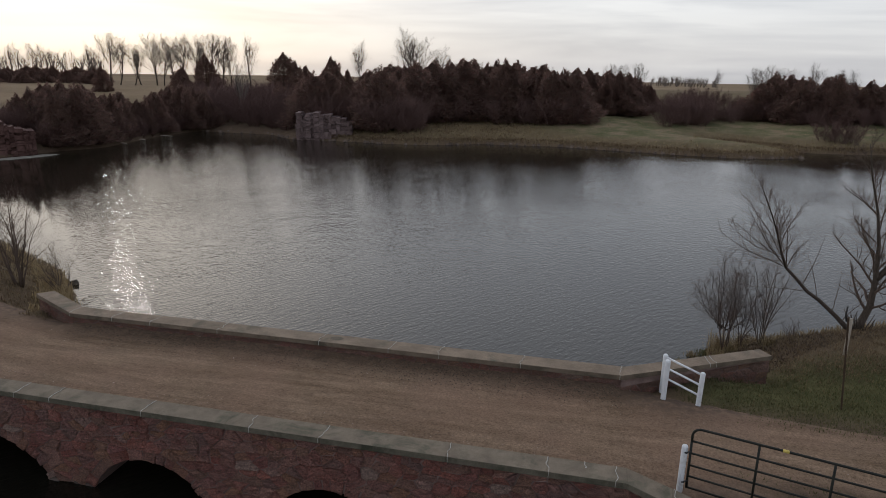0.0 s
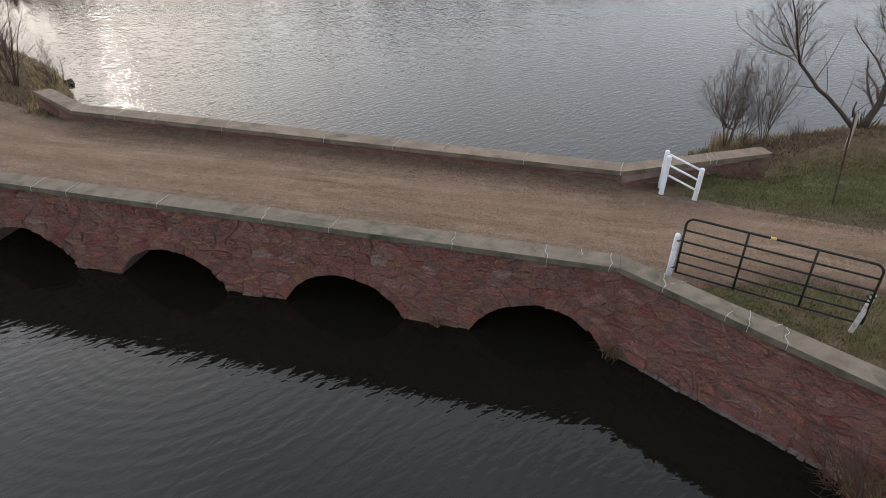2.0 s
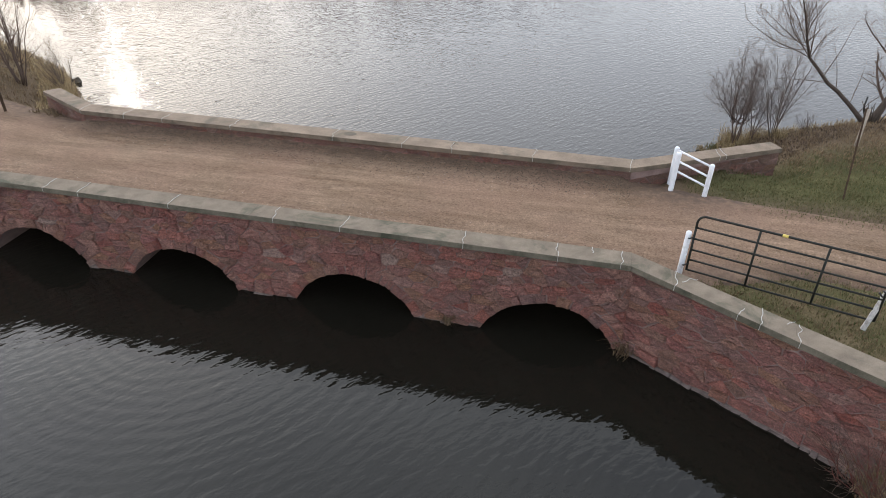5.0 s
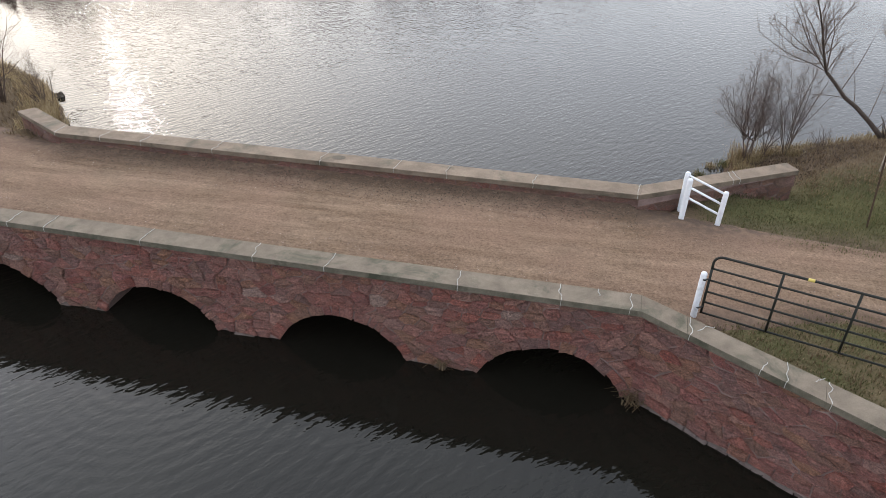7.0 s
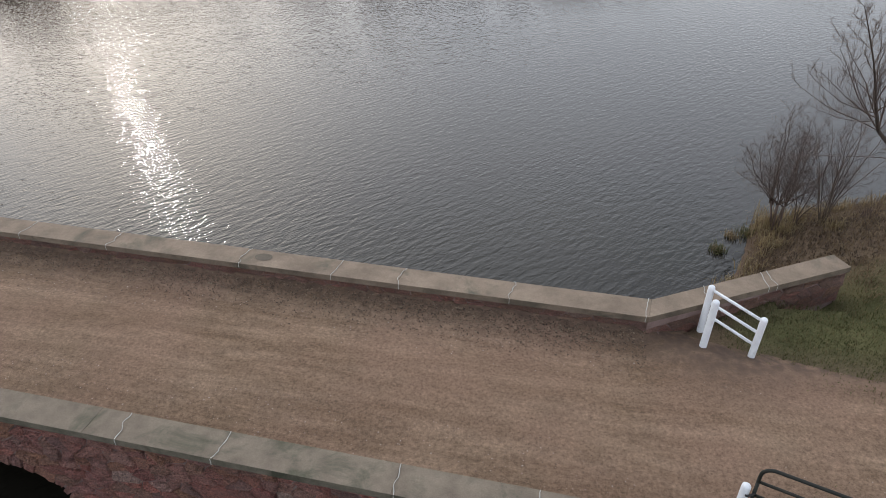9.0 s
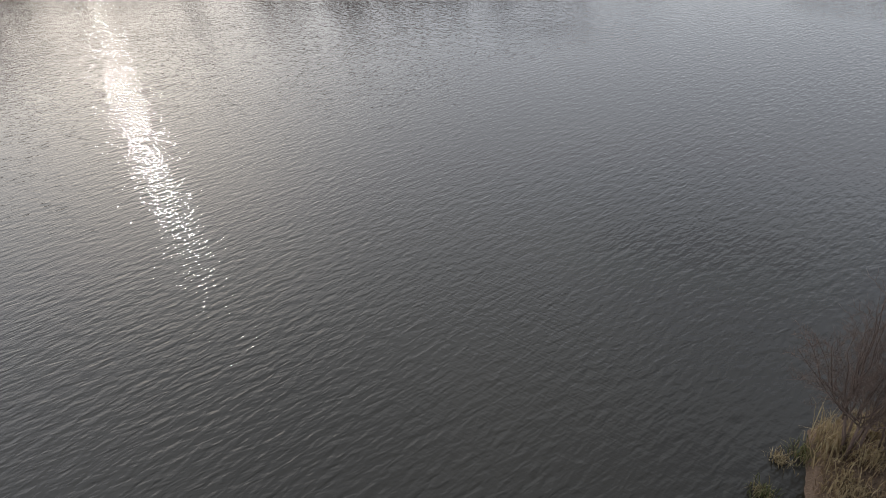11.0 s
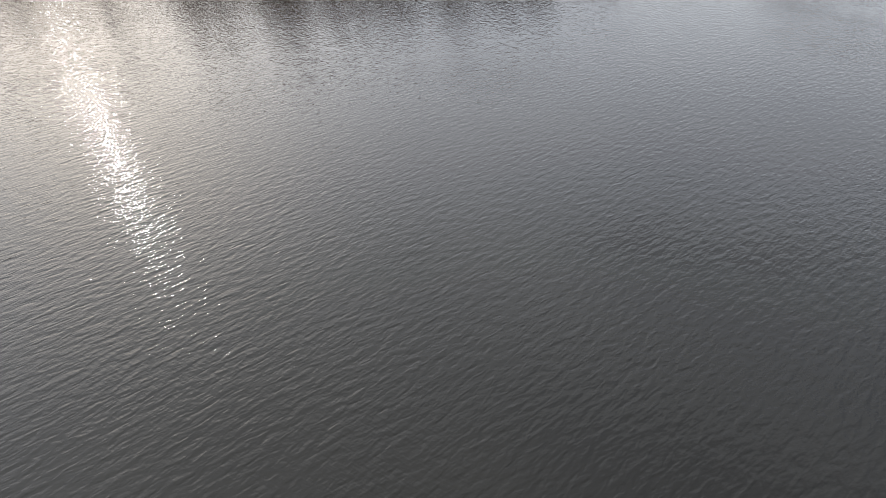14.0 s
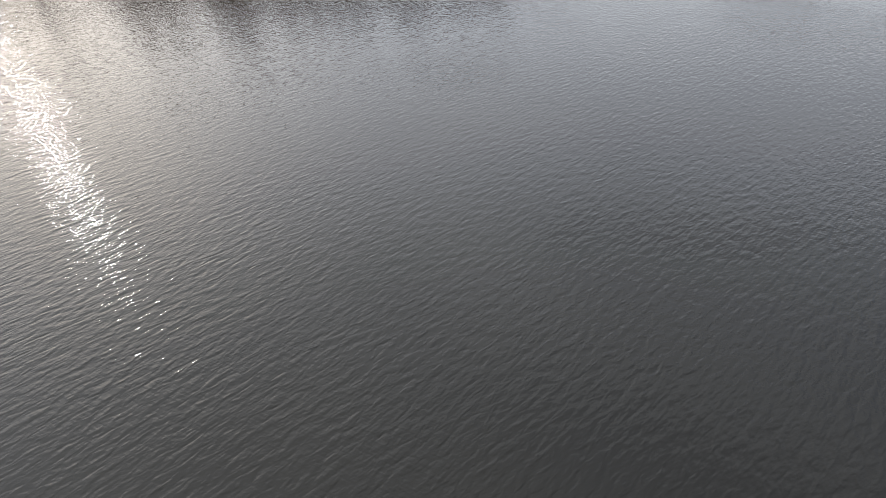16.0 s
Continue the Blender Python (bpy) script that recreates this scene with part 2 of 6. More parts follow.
def make_stone(name, dust_low, dust_high, dust_tone):
    m, t, b = material(name, 0.75, 0.3)
    r = random_out(t)
    shift = t.nodes.new("ShaderNodeVectorMath")
    t.links.new(coords(t), shift.inputs[0])
    t.links.new(math_out(t, "MULTIPLY", r, 61.0), shift.inputs[1])
    v = shift.outputs[0]
    tone = ramp_out(t, r, [(0.0, (0.304, 0.105, 0.082)), (0.13, (0.261, 0.158, 0.145)), (0.26, (0.383, 0.152, 0.120)), (0.38, (0.227, 0.136, 0.129)),
                           (0.5, (0.348, 0.193, 0.124)), (0.62, (0.274, 0.117, 0.106)), (0.74, (0.389, 0.222, 0.184)), (0.86, (0.238, 0.140, 0.108)), (0.94, (0.331, 0.140, 0.129)), (1.0, (0.383, 0.298, 0.259))])
    veins = noise_out(t, v, 8.0, 9.0, 0.8, 2.2)
    flecks = noise_out(t, v, 40.0, 4.0, 0.75)
    col = mix_out(t, 0.85, tone, ramp_out(t, veins, [(0.32, (0.14, 0.13, 0.13)), (0.68, (0.87, 0.79, 0.745))]), "OVERLAY")
    col = mix_out(t, 0.85, col, ramp_out(t, flecks, [(0.3, (0.22, 0.22, 0.22)), (0.7, (0.80, 0.79, 0.76))]), "OVERLAY")
    # thin beds of the rock, split unevenly
    level = t.nodes.new("ShaderNodeMapping")
    level.inputs["Scale"].default_value, level.inputs["Rotation"].default_value = (1.0, 1.0, 5.0), (0.12, 0.1, 0.0)
    t.links.new(v, level.inputs[0])
    beds = noise_out(t, level.outputs[0], 5.0, 5.0, 0.65, 0.6)
    col = mix_out(t, 0.55, col, ramp_out(t, beds, [(0.36, (0.24, 0.23, 0.23)), (0.64, (0.76, 0.74, 0.72))]), "OVERLAY")
    dust = noise_out(t, v, 2.6, 6.0, 0.75)
    col = mix_out(t, ramp_out(t, dust, [(0.4, (dust_low,) * 3), (0.75, (dust_high,) * 3)]), col, dust_tone)
    t.links.new(col, b.inputs["Base Color"])
    n = bump_out(t, beds, 1.0, 0.06, bump_out(t, veins, 1.0, 0.14))
    t.links.new(bump_out(t, flecks, 0.9, 0.02, n), b.inputs["Normal"])
    return m


def make_ground():
    """Tan winter grass with green and bare patches; the sheet carries how green and how bare each spot is."""
    m, t, b = material("winter_grass_ground", 0.95, 0.1)
    v = coords(t)
    green, bare, field, meadow = (t.nodes.new("ShaderNodeAttribute") for _ in range(4))
    green.attribute_name, bare.attribute_name, field.attribute_name, meadow.attribute_name = "green", "bare", "field", "meadow"
    broad, mid, fine = noise_out(t, v, 0.12, 5.0, 0.65), noise_out(t, v, 1.3, 5.0, 0.7), noise_out(t, v, 22.0, 3.0, 0.7)
    tan = ramp_out(t, broad, [(0.3, (0.125, 0.092, 0.050)), (0.55, (0.185, 0.140, 0.078)), (0.75, (0.24, 0.185, 0.105))])
    tan = mix_out(t, ramp_out(t, mid, [(0.35, (0.0, 0.0, 0.0)), (0.7, (0.75, 0.75, 0.75))]), tan, (0.10, 0.068, 0.040))
    lush = ramp_out(t, mid, [(0.3, (0.066, 0.068, 0.027)), (0.7, (0.128, 0.116, 0.052))])
    dirt = ramp_out(t, mid, [(0.3, (0.085, 0.055, 0.038)), (0.7, (0.15, 0.105, 0.075))])
    edge = math_out(t, "ADD", green.outputs["Fac"], math_out(t, "MULTIPLY", math_out(t, "SUBTRACT", mid, 0.5), 1.4))
    edge = math_out(t, "ADD", edge, math_out(t, "MULTIPLY", math_out(t, "SUBTRACT", broad, 0.5), 2.0))
    col = mix_out(t, ramp_out(t, edge, [(0.35, (0, 0, 0)), (0.75, (1, 1, 1))]), tan, lush)
    col = mix_out(t, field.outputs["Fac"], col, ramp_out(t, noise_out(t, coords(t, (0.01, 0.09, 1), (0, 0, 0.4)), 1.0, 4.0), [(0.35, (0.185, 0.128, 0.076)), (0.65, (0.265, 0.190, 0.118))]))
    turf = ramp_out(t, noise_out(t, v, 0.35, 6.0, 0.7), [(0.38, (0.105, 0.108, 0.048)), (0.5, (0.165, 0.142, 0.076)), (0.6, (0.235, 0.172, 0.108))])
    col = mix_out(t, meadow.outputs["Fac"], col, turf)
    col = mix_out(t, bare.outputs["Fac"], col, dirt)
    col = mix_out(t, 0.45, col, ramp_out(t, fine, [(0.3, (0.3, 0.3, 0.3)), (0.7, (0.75, 0.75, 0.75))]), "OVERLAY")
    t.links.new(col, b.inputs["Base Color"])
    n = bump_out(t, mid, 0.5, 0.15)
    t.links.new(bump_out(t, fine, 0.8, 0.05, n), b.inputs["Normal"])
    return m


def make_gravel():
    m, t, b = material("packed_gravel_road", 0.93, 0.15)
    # the ruts run along the strip: its own x is the way along
    along = coords(t, (0.09, 1.0, 1.0), space="UV")
    v = coords(t)
    ruts = noise_out(t, coords(t, (0.13, 1.0, 1.0), space="UV"), 1.7, 7.0, 0.72)
    fine_ruts = noise_out(t, along, 9.0, 3.0, 0.6)
    patch, grit = noise_out(t, v, 0.8, 7.0, 0.75), noise_out(t, v, 20.0, 7.0, 0.8)
    peb = node(t, "ShaderNodeTexVoronoi", Scale=30.0)
    t.links.new(v, peb.inputs["Vector"])
    col = ramp_out(t, ruts, [(0.34, (0.152, 0.096, 0.057)), (0.5, (0.228, 0.151, 0.098)), (0.66, (0.304, 0.208, 0.140))])
    clump = noise_out(t, coords(t, (0.75, 1.0, 1.0), space="UV"), 6.0, 7.0, 0.85)
    col = mix_out(t, math_out(t, "MULTIPLY", ramp_out(t, clump, [(0.46, (0, 0, 0)), (0.62, (0.9, 0.9, 0.9))]), ramp_out(t, ruts, [(0.4, (1, 1, 1)), (0.62, (0.1, 0.1, 0.1))])), col, (0.121, 0.080, 0.049))
    col = mix_out(t, 0.16, col, ramp_out(t, fine_ruts, [(0.3, (0.33, 0.33, 0.33)), (0.7, (0.68, 0.68, 0.68))]), "OVERLAY")
    col = mix_out(t, ramp_out(t, patch, [(0.45, (0, 0, 0)), (0.72, (0.55, 0.55, 0.55))]), col, (0.149, 0.104, 0.070))
    pink = noise_out(t, v, 0.33, 3.0)
    col = mix_out(t, ramp_out(t, pink, [(0.40, (0, 0, 0)), (0.66, (0.6, 0.6, 0.6))]), col, (0.240, 0.148, 0.102))
    col = mix_out(t, 0.74, col, ramp_out(t, grit, [(0.32, (0.16, 0.16, 0.16)), (0.7, (0.86, 0.86, 0.86))]), "OVERLAY")
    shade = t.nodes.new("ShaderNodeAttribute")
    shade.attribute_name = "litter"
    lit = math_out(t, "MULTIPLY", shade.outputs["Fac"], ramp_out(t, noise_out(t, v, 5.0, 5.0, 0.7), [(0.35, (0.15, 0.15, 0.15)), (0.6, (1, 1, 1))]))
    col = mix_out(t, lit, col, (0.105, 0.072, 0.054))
    t.links.new(col, b.inputs["Base Color"])
    n = bump_out(t, patch, 0.4, 0.05)
    n = bump_out(t, peb.outputs["Distance"], 0.35, 0.012, n)
    t.links.new(bump_out(t, grit, 0.7, 0.02, n), b.inputs["Normal"])
    return m


def make_bark(name, dark, light):
    m, t, b = material(name, 0.9, 0.2)
    v = coords(t, (1, 1, 0.25))
    ridges = noise_out(t, v, 30.0, 4.0, 0.7)
    t.links.new(ramp_out(t, ridges, [(0.3, dark), (0.7, light)]), b.inputs["Base Color"])
    t.links.new(bump_out(t, ridges, 0.8, 0.02), b.inputs["Normal"])
    return m


def make_foliage(name, tones, thin=0.0):
    """Leaves, blades or flakes in several tones; thin: the share of light that passes through them."""
    m, t, b = material(name, 0.75, 0.2)
    r = random_out(t)
    v = coords(t)
    col = ramp_out(t, r, tones)
    col = mix_out(t, 0.5, col, ramp_out(t, noise_out(t, v, 0.9, 4.0), [(0.3, (0.28, 0.28, 0.28)), (0.7, (0.75, 0.75, 0.75))]), "OVERLAY")
    t.links.new(col, b.inputs["Base Color"])
    if thin:
        glow_through, blend = t.nodes.new("ShaderNodeBsdfTranslucent"), t.nodes.new("ShaderNodeMixShader")
        t.links.new(col, glow_through.inputs["Color"])
        blend.inputs[0].default_value = thin
        t.links.new(b.outputs[0], blend.inputs[1])
        t.links.new(glow_through.outputs[0], blend.inputs[2])
        t.links.new(blend.outputs[0], t.nodes["Material Output"].inputs["Surface"])
    return m


WATER, STONE, GROUND, GRAVEL = make_water(), make_stone("red_quartzite", 0.05, 0.45, (0.305, 0.205, 0.170)), make_ground(), make_gravel()
DUSTY_STONE = make_stone("dusty_red_quartzite", 0.45, 0.85, (0.175, 0.118, 0.088))
MORTAR = speckled("grey_brown_mortar", (0.165, 0.110, 0.095), (0.285, 0.204, 0.180), 3.0, 0.92, 0.015)
CONCRETE = speckled("weathered_concrete", (0.168, 0.126, 0.091), (0.290, 0.221, 0.160), 1.9, 0.9, 0.012, 55.0, 0.25, (0.112, 0.103, 0.074))
NEAR_CONCRETE = speckled("lichened_concrete", (0.146, 0.116, 0.086), (0.246, 0.199, 0.148), 2.3, 0.92, 0.014, 48.0, 0.2, (0.098, 0.094, 0.064))
# near caps' upright sides: moss, plus shade put into the darker colours
MOSSY_SHADED = speckled("mossy_shaded_concrete_edge", (0.075, 0.068, 0.048), (0.17, 0.145, 0.108), 3.0, 0.95, 0.012, 45.0, 0.2, (0.055, 0.054, 0.036))
# far caps' concrete again, darker: shade of the upright sides painted in
SHADED_EDGE = speckled("shaded_concrete_edge", (0.105, 0.082, 0.060), (0.205, 0.160, 0.118), 2.2, 0.92, 0.012, 50.0, 0.2, (0.075, 0.066, 0.048))
FOOTING = speckled("rough_footing_stone", (0.082, 0.060, 0.050), (0.175, 0.134, 0.116), 3.0, 0.8, 0.02, 30.0)
LEDGE = speckled("pale_footing_concrete", (0.085, 0.064, 0.056), (0.205, 0.162, 0.145), 3.5, 0.85, 0.03, 26.0)
PATCH = speckled("white_joint_mortar", (0.361, 0.344, 0.303), (0.508, 0.492, 0.451), 6.0, 0.9, 0.004)
STAIN = speckled("damp_concrete", (0.106, 0.086, 0.063), (0.145, 0.119, 0.087), 4.0, 0.8, 0.004)
WHITE = speckled("white_gloss_paint", (0.66, 0.67, 0.68), (0.80, 0.81, 0.82), 4.0, 0.5, 0.002, 90.0, 0.4, (0.5, 0.49, 0.45))
WORN_WHITE = speckled("flaking_white_paint", (0.30, 0.27, 0.23), (0.62, 0.60, 0.56), 12.0, 0.85, 0.006, 60.0)
TUBE = speckled("dark_green_tube_paint", (0.011, 0.013, 0.011), (0.028, 0.027, 0.020), 5.0, 0.6, 0.002, 60.0, 0.25)
IRON = speckled("dark_iron", (0.012, 0.012, 0.013), (0.035, 0.03, 0.027), 8.0, 0.55, 0.002, 60.0, 0.4)
RUSTY = speckled("brown_rusted_steel", (0.045, 0.028, 0.018), (0.085, 0.055, 0.034), 7.0, 0.8, 0.004, 50.0)
PALE_BOARD = speckled("pale_weathered_board", (0.30, 0.25, 0.20), (0.46, 0.40, 0.33), 5.0, 0.85, 0.004, 50.0)
YELLOW = speckled("yellow_tag_plastic", (0.55, 0.42, 0.10), (0.66, 0.52, 0.16), 8.0, 0.5, 0.001)
BARK = make_bark("grey_brown_bark", (0.045, 0.034, 0.026), (0.115, 0.090, 0.072))
TWIG = make_bark("brown_twig_bark", (0.080, 0.056, 0.044), (0.160, 0.115, 0.090))
PALE_TWIG = make_bark("tan_twig_bark", (0.10, 0.075, 0.055), (0.20, 0.155, 0.115))
FAR_TWIG = make_bark("far_grey_twigs", (0.132, 0.106, 0.091), (0.240, 0.198, 0.168))
SCRUB_TWIG = make_bark("reddish_scrub_twigs", (0.107, 0.062, 0.054), (0.176, 0.106, 0.092))
RED_TWIG = make_bark("red_twig_bark", (0.10, 0.030, 0.022), (0.16, 0.055, 0.04))
CEDAR = make_foliage("winter_cedar_foliage", [(0.0, (0.168, 0.118, 0.096)), (0.35, (0.200, 0.126, 0.104)), (0.7, (0.238, 0.130, 0.108)), (1.0, (0.176, 0.130, 0.096))], 0.5)
STRAW = make_foliage("dry_grass_blades", [(0.0, (0.200, 0.140, 0.072)), (0.4, (0.297, 0.225, 0.121)), (0.75, (0.365, 0.289, 0.167)), (1.0, (0.157, 0.104, 0.060))], 0.4)
GOLDEN_STRAW = make_foliage("golden_dry_grass", [(0.0, (0.250, 0.175, 0.090)), (0.4, (0.400, 0.300, 0.165)), (0.75, (0.480, 0.375, 0.220)), (1.0, (0.220, 0.150, 0.085))], 0.4)
BROWN_STRAW = make_foliage("brown_dead_grass", [(0.0, (0.119, 0.077, 0.046)), (0.5, (0.201, 0.141, 0.084)), (1.0, (0.271, 0.201, 0.121))], 0.4)
BLADE = make_foliage("spring_grass_blades", [(0.0, (0.064, 0.072, 0.025)), (0.45, (0.100, 0.102, 0.038)), (0.7, (0.155, 0.128, 0.060)), (1.0, (0.225, 0.172, 0.094))], 0.4)
PEBBLE = make_foliage("mixed_pebbles", [(0.0, (0.11, 0.076, 0.052)), (0.35, (0.17, 0.115, 0.08)), (0.65, (0.30, 0.20, 0.16)), (1.0, (0.42, 0.35, 0.29))])
LITTER = make_foliage("dead_leaf_litter", [(0.0, (0.05, 0.034, 0.024)), (0.6, (0.11, 0.075, 0.05)), (1.0, (0.2, 0.15, 0.10))])
CLIFF = speckled("pink_grey_outcrop_rock", (0.085, 0.056, 0.052), (0.250, 0.178, 0.166), 0.9, 0.85, 0.05, 6.0)
RED_CLIFF = speckled("red_outcrop_rock", (0.066, 0.032, 0.027), (0.140, 0.078, 0.066), 0.8, 0.9, 0.05, 6.0)
SHORE_STONE = speckled("brown_shore_stone", (0.085, 0.062, 0.05), (0.18, 0.135, 0.105), 0.9, 0.85, 0.03, 8.0)
ROCK = speckled("dark_wet_rock", (0.045, 0.038, 0.028), (0.11, 0.09, 0.066), 5.0, 0.6, 0.02, 30.0)
SAND = speckled("pale_sand_bar", (0.17, 0.15, 0.125), (0.28, 0.255, 0.22), 0.8, 0.9, 0.02)

# ---- builders ----
def mesh_object(name, verts, faces, mat, parent=None, smooth=False):
    me = bpy.data.meshes.new(name)
    me.from_pydata([tuple(v) for v in verts], [], faces)
    me.materials.append(mat)
    if smooth:
        me.polygons.foreach_set("use_smooth", [True] * len(me.polygons))
    me.update()
    ob = new(name, me)
    ob.parent = parent
    return ob


def part(name, bm, mat, parent, label="", smooth=False):
    me = bpy.data.meshes.new(name)
    bmesh.ops.recalc_face_normals(bm, faces=bm.faces[:])
    bm.to_mesh(me)
    bm.free()
    me.materials.append(mat)
    if smooth:
        me.polygons.foreach_set("use_smooth", [True] * len(me.polygons))
    ob = new(name, me)
    ob.parent = parent
    return tagged(ob, label)


def thing(name, label, category, group="", kind="", at=(0, 0, 0)):
    ob = new(name)
    ob.matrix_world = Matrix.Translation(at)
    ob.empty_display_size = 0.3
    return tagged(ob, label, category, group, kind)


def prism(bm, corners, z0, z1, bevel=0.0):
    """An upright block over plan corners; z0 and z1 are one number or one for each corner."""
    n = len(corners)
    lo = z0 if isinstance(z0, (list, tuple)) else [z0] * n
    hi = z1 if isinstance(z1, (list, tuple)) else [z1] * n
    low = [bm.verts.new((*c, z)) for c, z in zip(corners, lo)]
    top = [bm.verts.new((*c, z)) for c, z in zip(corners, hi)]
    faces = [bm.faces.new(low[::-1]), bm.faces.new(top)]
    for i in range(n):
        faces.append(bm.faces.new((low[i], low[(i + 1) % n], top[(i + 1) % n], top[i])))
    if bevel:
        edges = list({e for f in faces for e in f.edges})
        bmesh.ops.bevel(bm, geom=edges, offset=bevel, segments=2, profile=0.6, affect="EDGES")
    return bm


def tube_data(pts, radii, sides, verts, faces, cap=True):
    """Sweeps a round section along pts and adds it to verts and faces."""
    pts = [Vector(p) for p in pts]
    ref = Vector((0.31, 0.77, 0.55))
    start = len(verts)
    for i, p in enumerate(pts):
        d = (pts[min(i + 1, len(pts) - 1)] - pts[max(i - 1, 0)]).normalized()
        a = d.cross(ref)
        if a.length < 0.05:
            a = d.cross(Vector((1, 0, 0)))
        a.normalize()
        b = d.cross(a)
        for k in range(sides):
            w = 2 * math.pi * k / sides
            verts.append(p + (a * math.cos(w) + b * math.sin(w)) * radii[i])
    for i in range(len(pts) - 1):
        for k in range(sides):
            q, r = start + i * sides + k, start + i * sides + (k + 1) % sides
            faces.append((q, r, r + sides, q + sides))
    if cap and sides > 3:
        faces.append(tuple(range(start + sides - 1, start - 1, -1)))
        faces.append(tuple(range(start + (len(pts) - 1) * sides, start + len(pts) * sides)))


def tube(name, pts, radius, mat, parent, sides=10, label=""):
    v, f = [], []
    tube_data(pts, radius if isinstance(radius, (list, tuple)) else [radius] * len(pts), sides, v, f)
    return tagged(mesh_object(name, v, f, mat, parent, smooth=True), label)


# ---- the plan: the bridge's own axes (along it, and across it to the far side) ----
CORNER = Vector((3.22, 10.82))
TILT = radians(9.2)
ALONG, ACROSS = Vector((-math.cos(TILT), math.sin(TILT))), Vector((math.sin(TILT), math.cos(TILT)))
LENGTH, DECK = 16.5, 1.80
CAP_TOP, CAP_LOW = 2.25, 2.12


def on_bridge(u, v):
    p = CORNER + ALONG * u + ACROSS * v
    return (p.x, p.y)


# shore of the pond and of the creek below the bridge, with walls where it is steep
NEAR_WING, FAR_WING, LEFT_WING = (6.95, 7.62), (8.50, 17.72), (-14.60, 19.90)
SHORE = [
    (*on_bridge(-0.1, 0.35), 1), (*on_bridge(-0.1, 4.95), 1), (6.1, 17.0, 1), (6.3, 18.2, 0), (7.15, 19.7, 0), (7.95, 21.2, 0), (8.6, 22.8, 0), (10.2, 23.4, 0),
    (13.0, 24.4, 0), (16.4, 25.8, 0), (24, 29, 0), (38, 38, 0), (52, 52, 0), (60, 70, 0), (58, 84, 0), (50.8, 89, 0), (47.0, 88.6, 0), (42, 89.0, 0), (36, 94.5, 0),
    (33.5, 99, 0), (32.3, 98.4, 0), (34.5, 93.5, 0), (38.4, 87, 0), (37.7, 82.8, 0), (28.9, 82, 0), (20.3, 85.4, 0), (9.5, 90.4, 0), (-1.2, 91.7, 0), (-6, 89.6, 0), (-11, 88.8, 0),
    (-20.8, 91.2, 0), (-28, 92.7, 0), (-32.9, 98.6, 0), (-45.5, 101.4, 0), (-47.3, 89.2, 0), (-46.8, 77.3, 0), (-49.8, 73.1, 0), (-52, 67.5, 0), (-58, 56, 0), (-50, 44, 0),
    (-36, 37.5, 0), (-25.9, 32.8, 0), (-22, 30, 0), (-19.3, 28, 0), (-17.3, 25.6, 0), (-15.6, 22.4, 0), (-14.35, 20.1, 1), (*on_bridge(16.6, 4.95), 1), (*on_bridge(16.6, 0.35), 1),
    (-15.6, 11.2, 0), (-17, 6, 0), (-18, -10, 0), (-22, -40, 0), (-10, -62, 0), (10, -60, 0), (20, -40, 0), (12, -15, 0), (8.0, 0, 0), (7.0, 5.4, 0), (6.9, 7.1, 0), (7.05, 8.2, 1),
]


def shore_distance(x, y):
    """Signed distance to the shore (land positive), and whether the nearest stretch is a wall."""
    x, y = np.asarray(x, float), np.asarray(y, float)
    best, steep, inside = np.full(x.shape, 1e9), np.zeros(x.shape), np.zeros(x.shape, bool)
    for i, (ax, ay, wall) in enumerate(SHORE):
        bx, by, _ = SHORE[(i + 1) % len(SHORE)]
        dx, dy = bx - ax, by - ay
        s = np.clip(((x - ax) * dx + (y - ay) * dy) / (dx * dx + dy * dy), 0, 1)
        d = np.hypot(x - ax - s * dx, y - ay - s * dy)
        nearer = d < best
        wall_here = 1.0 if wall and (i != 2) else 0.0
        best, steep = np.where(nearer, d, best), np.where(nearer, wall_here, steep)
        cross = ((ay > y) != (by > y)) & (x < dx * (y - ay) / (dy if abs(dy) > 1e-9 else 1e-9) + ax)
        inside ^= cross
    return np.where(inside, -best, best), steep


def smooth(a, b, x):
    s = np.clip((x - a) / (b - a), 0, 1)
    return s * s * (3 - 2 * s)


def waves(x, y, seed):
    """A cheap smooth unevenness between about -1 and 1."""
    rng = np.random.RandomState(seed)
    out = 0 * x
    for k in range(5):
        a, p, q = rng.uniform(0, 6.28), rng.uniform(0, 6.28), 0.55 * 1.75 ** k
        out = out + np.sin((x * np.cos(a) + y * np.sin(a)) * q + p) / (1.35 ** k)
    return out / 2.6


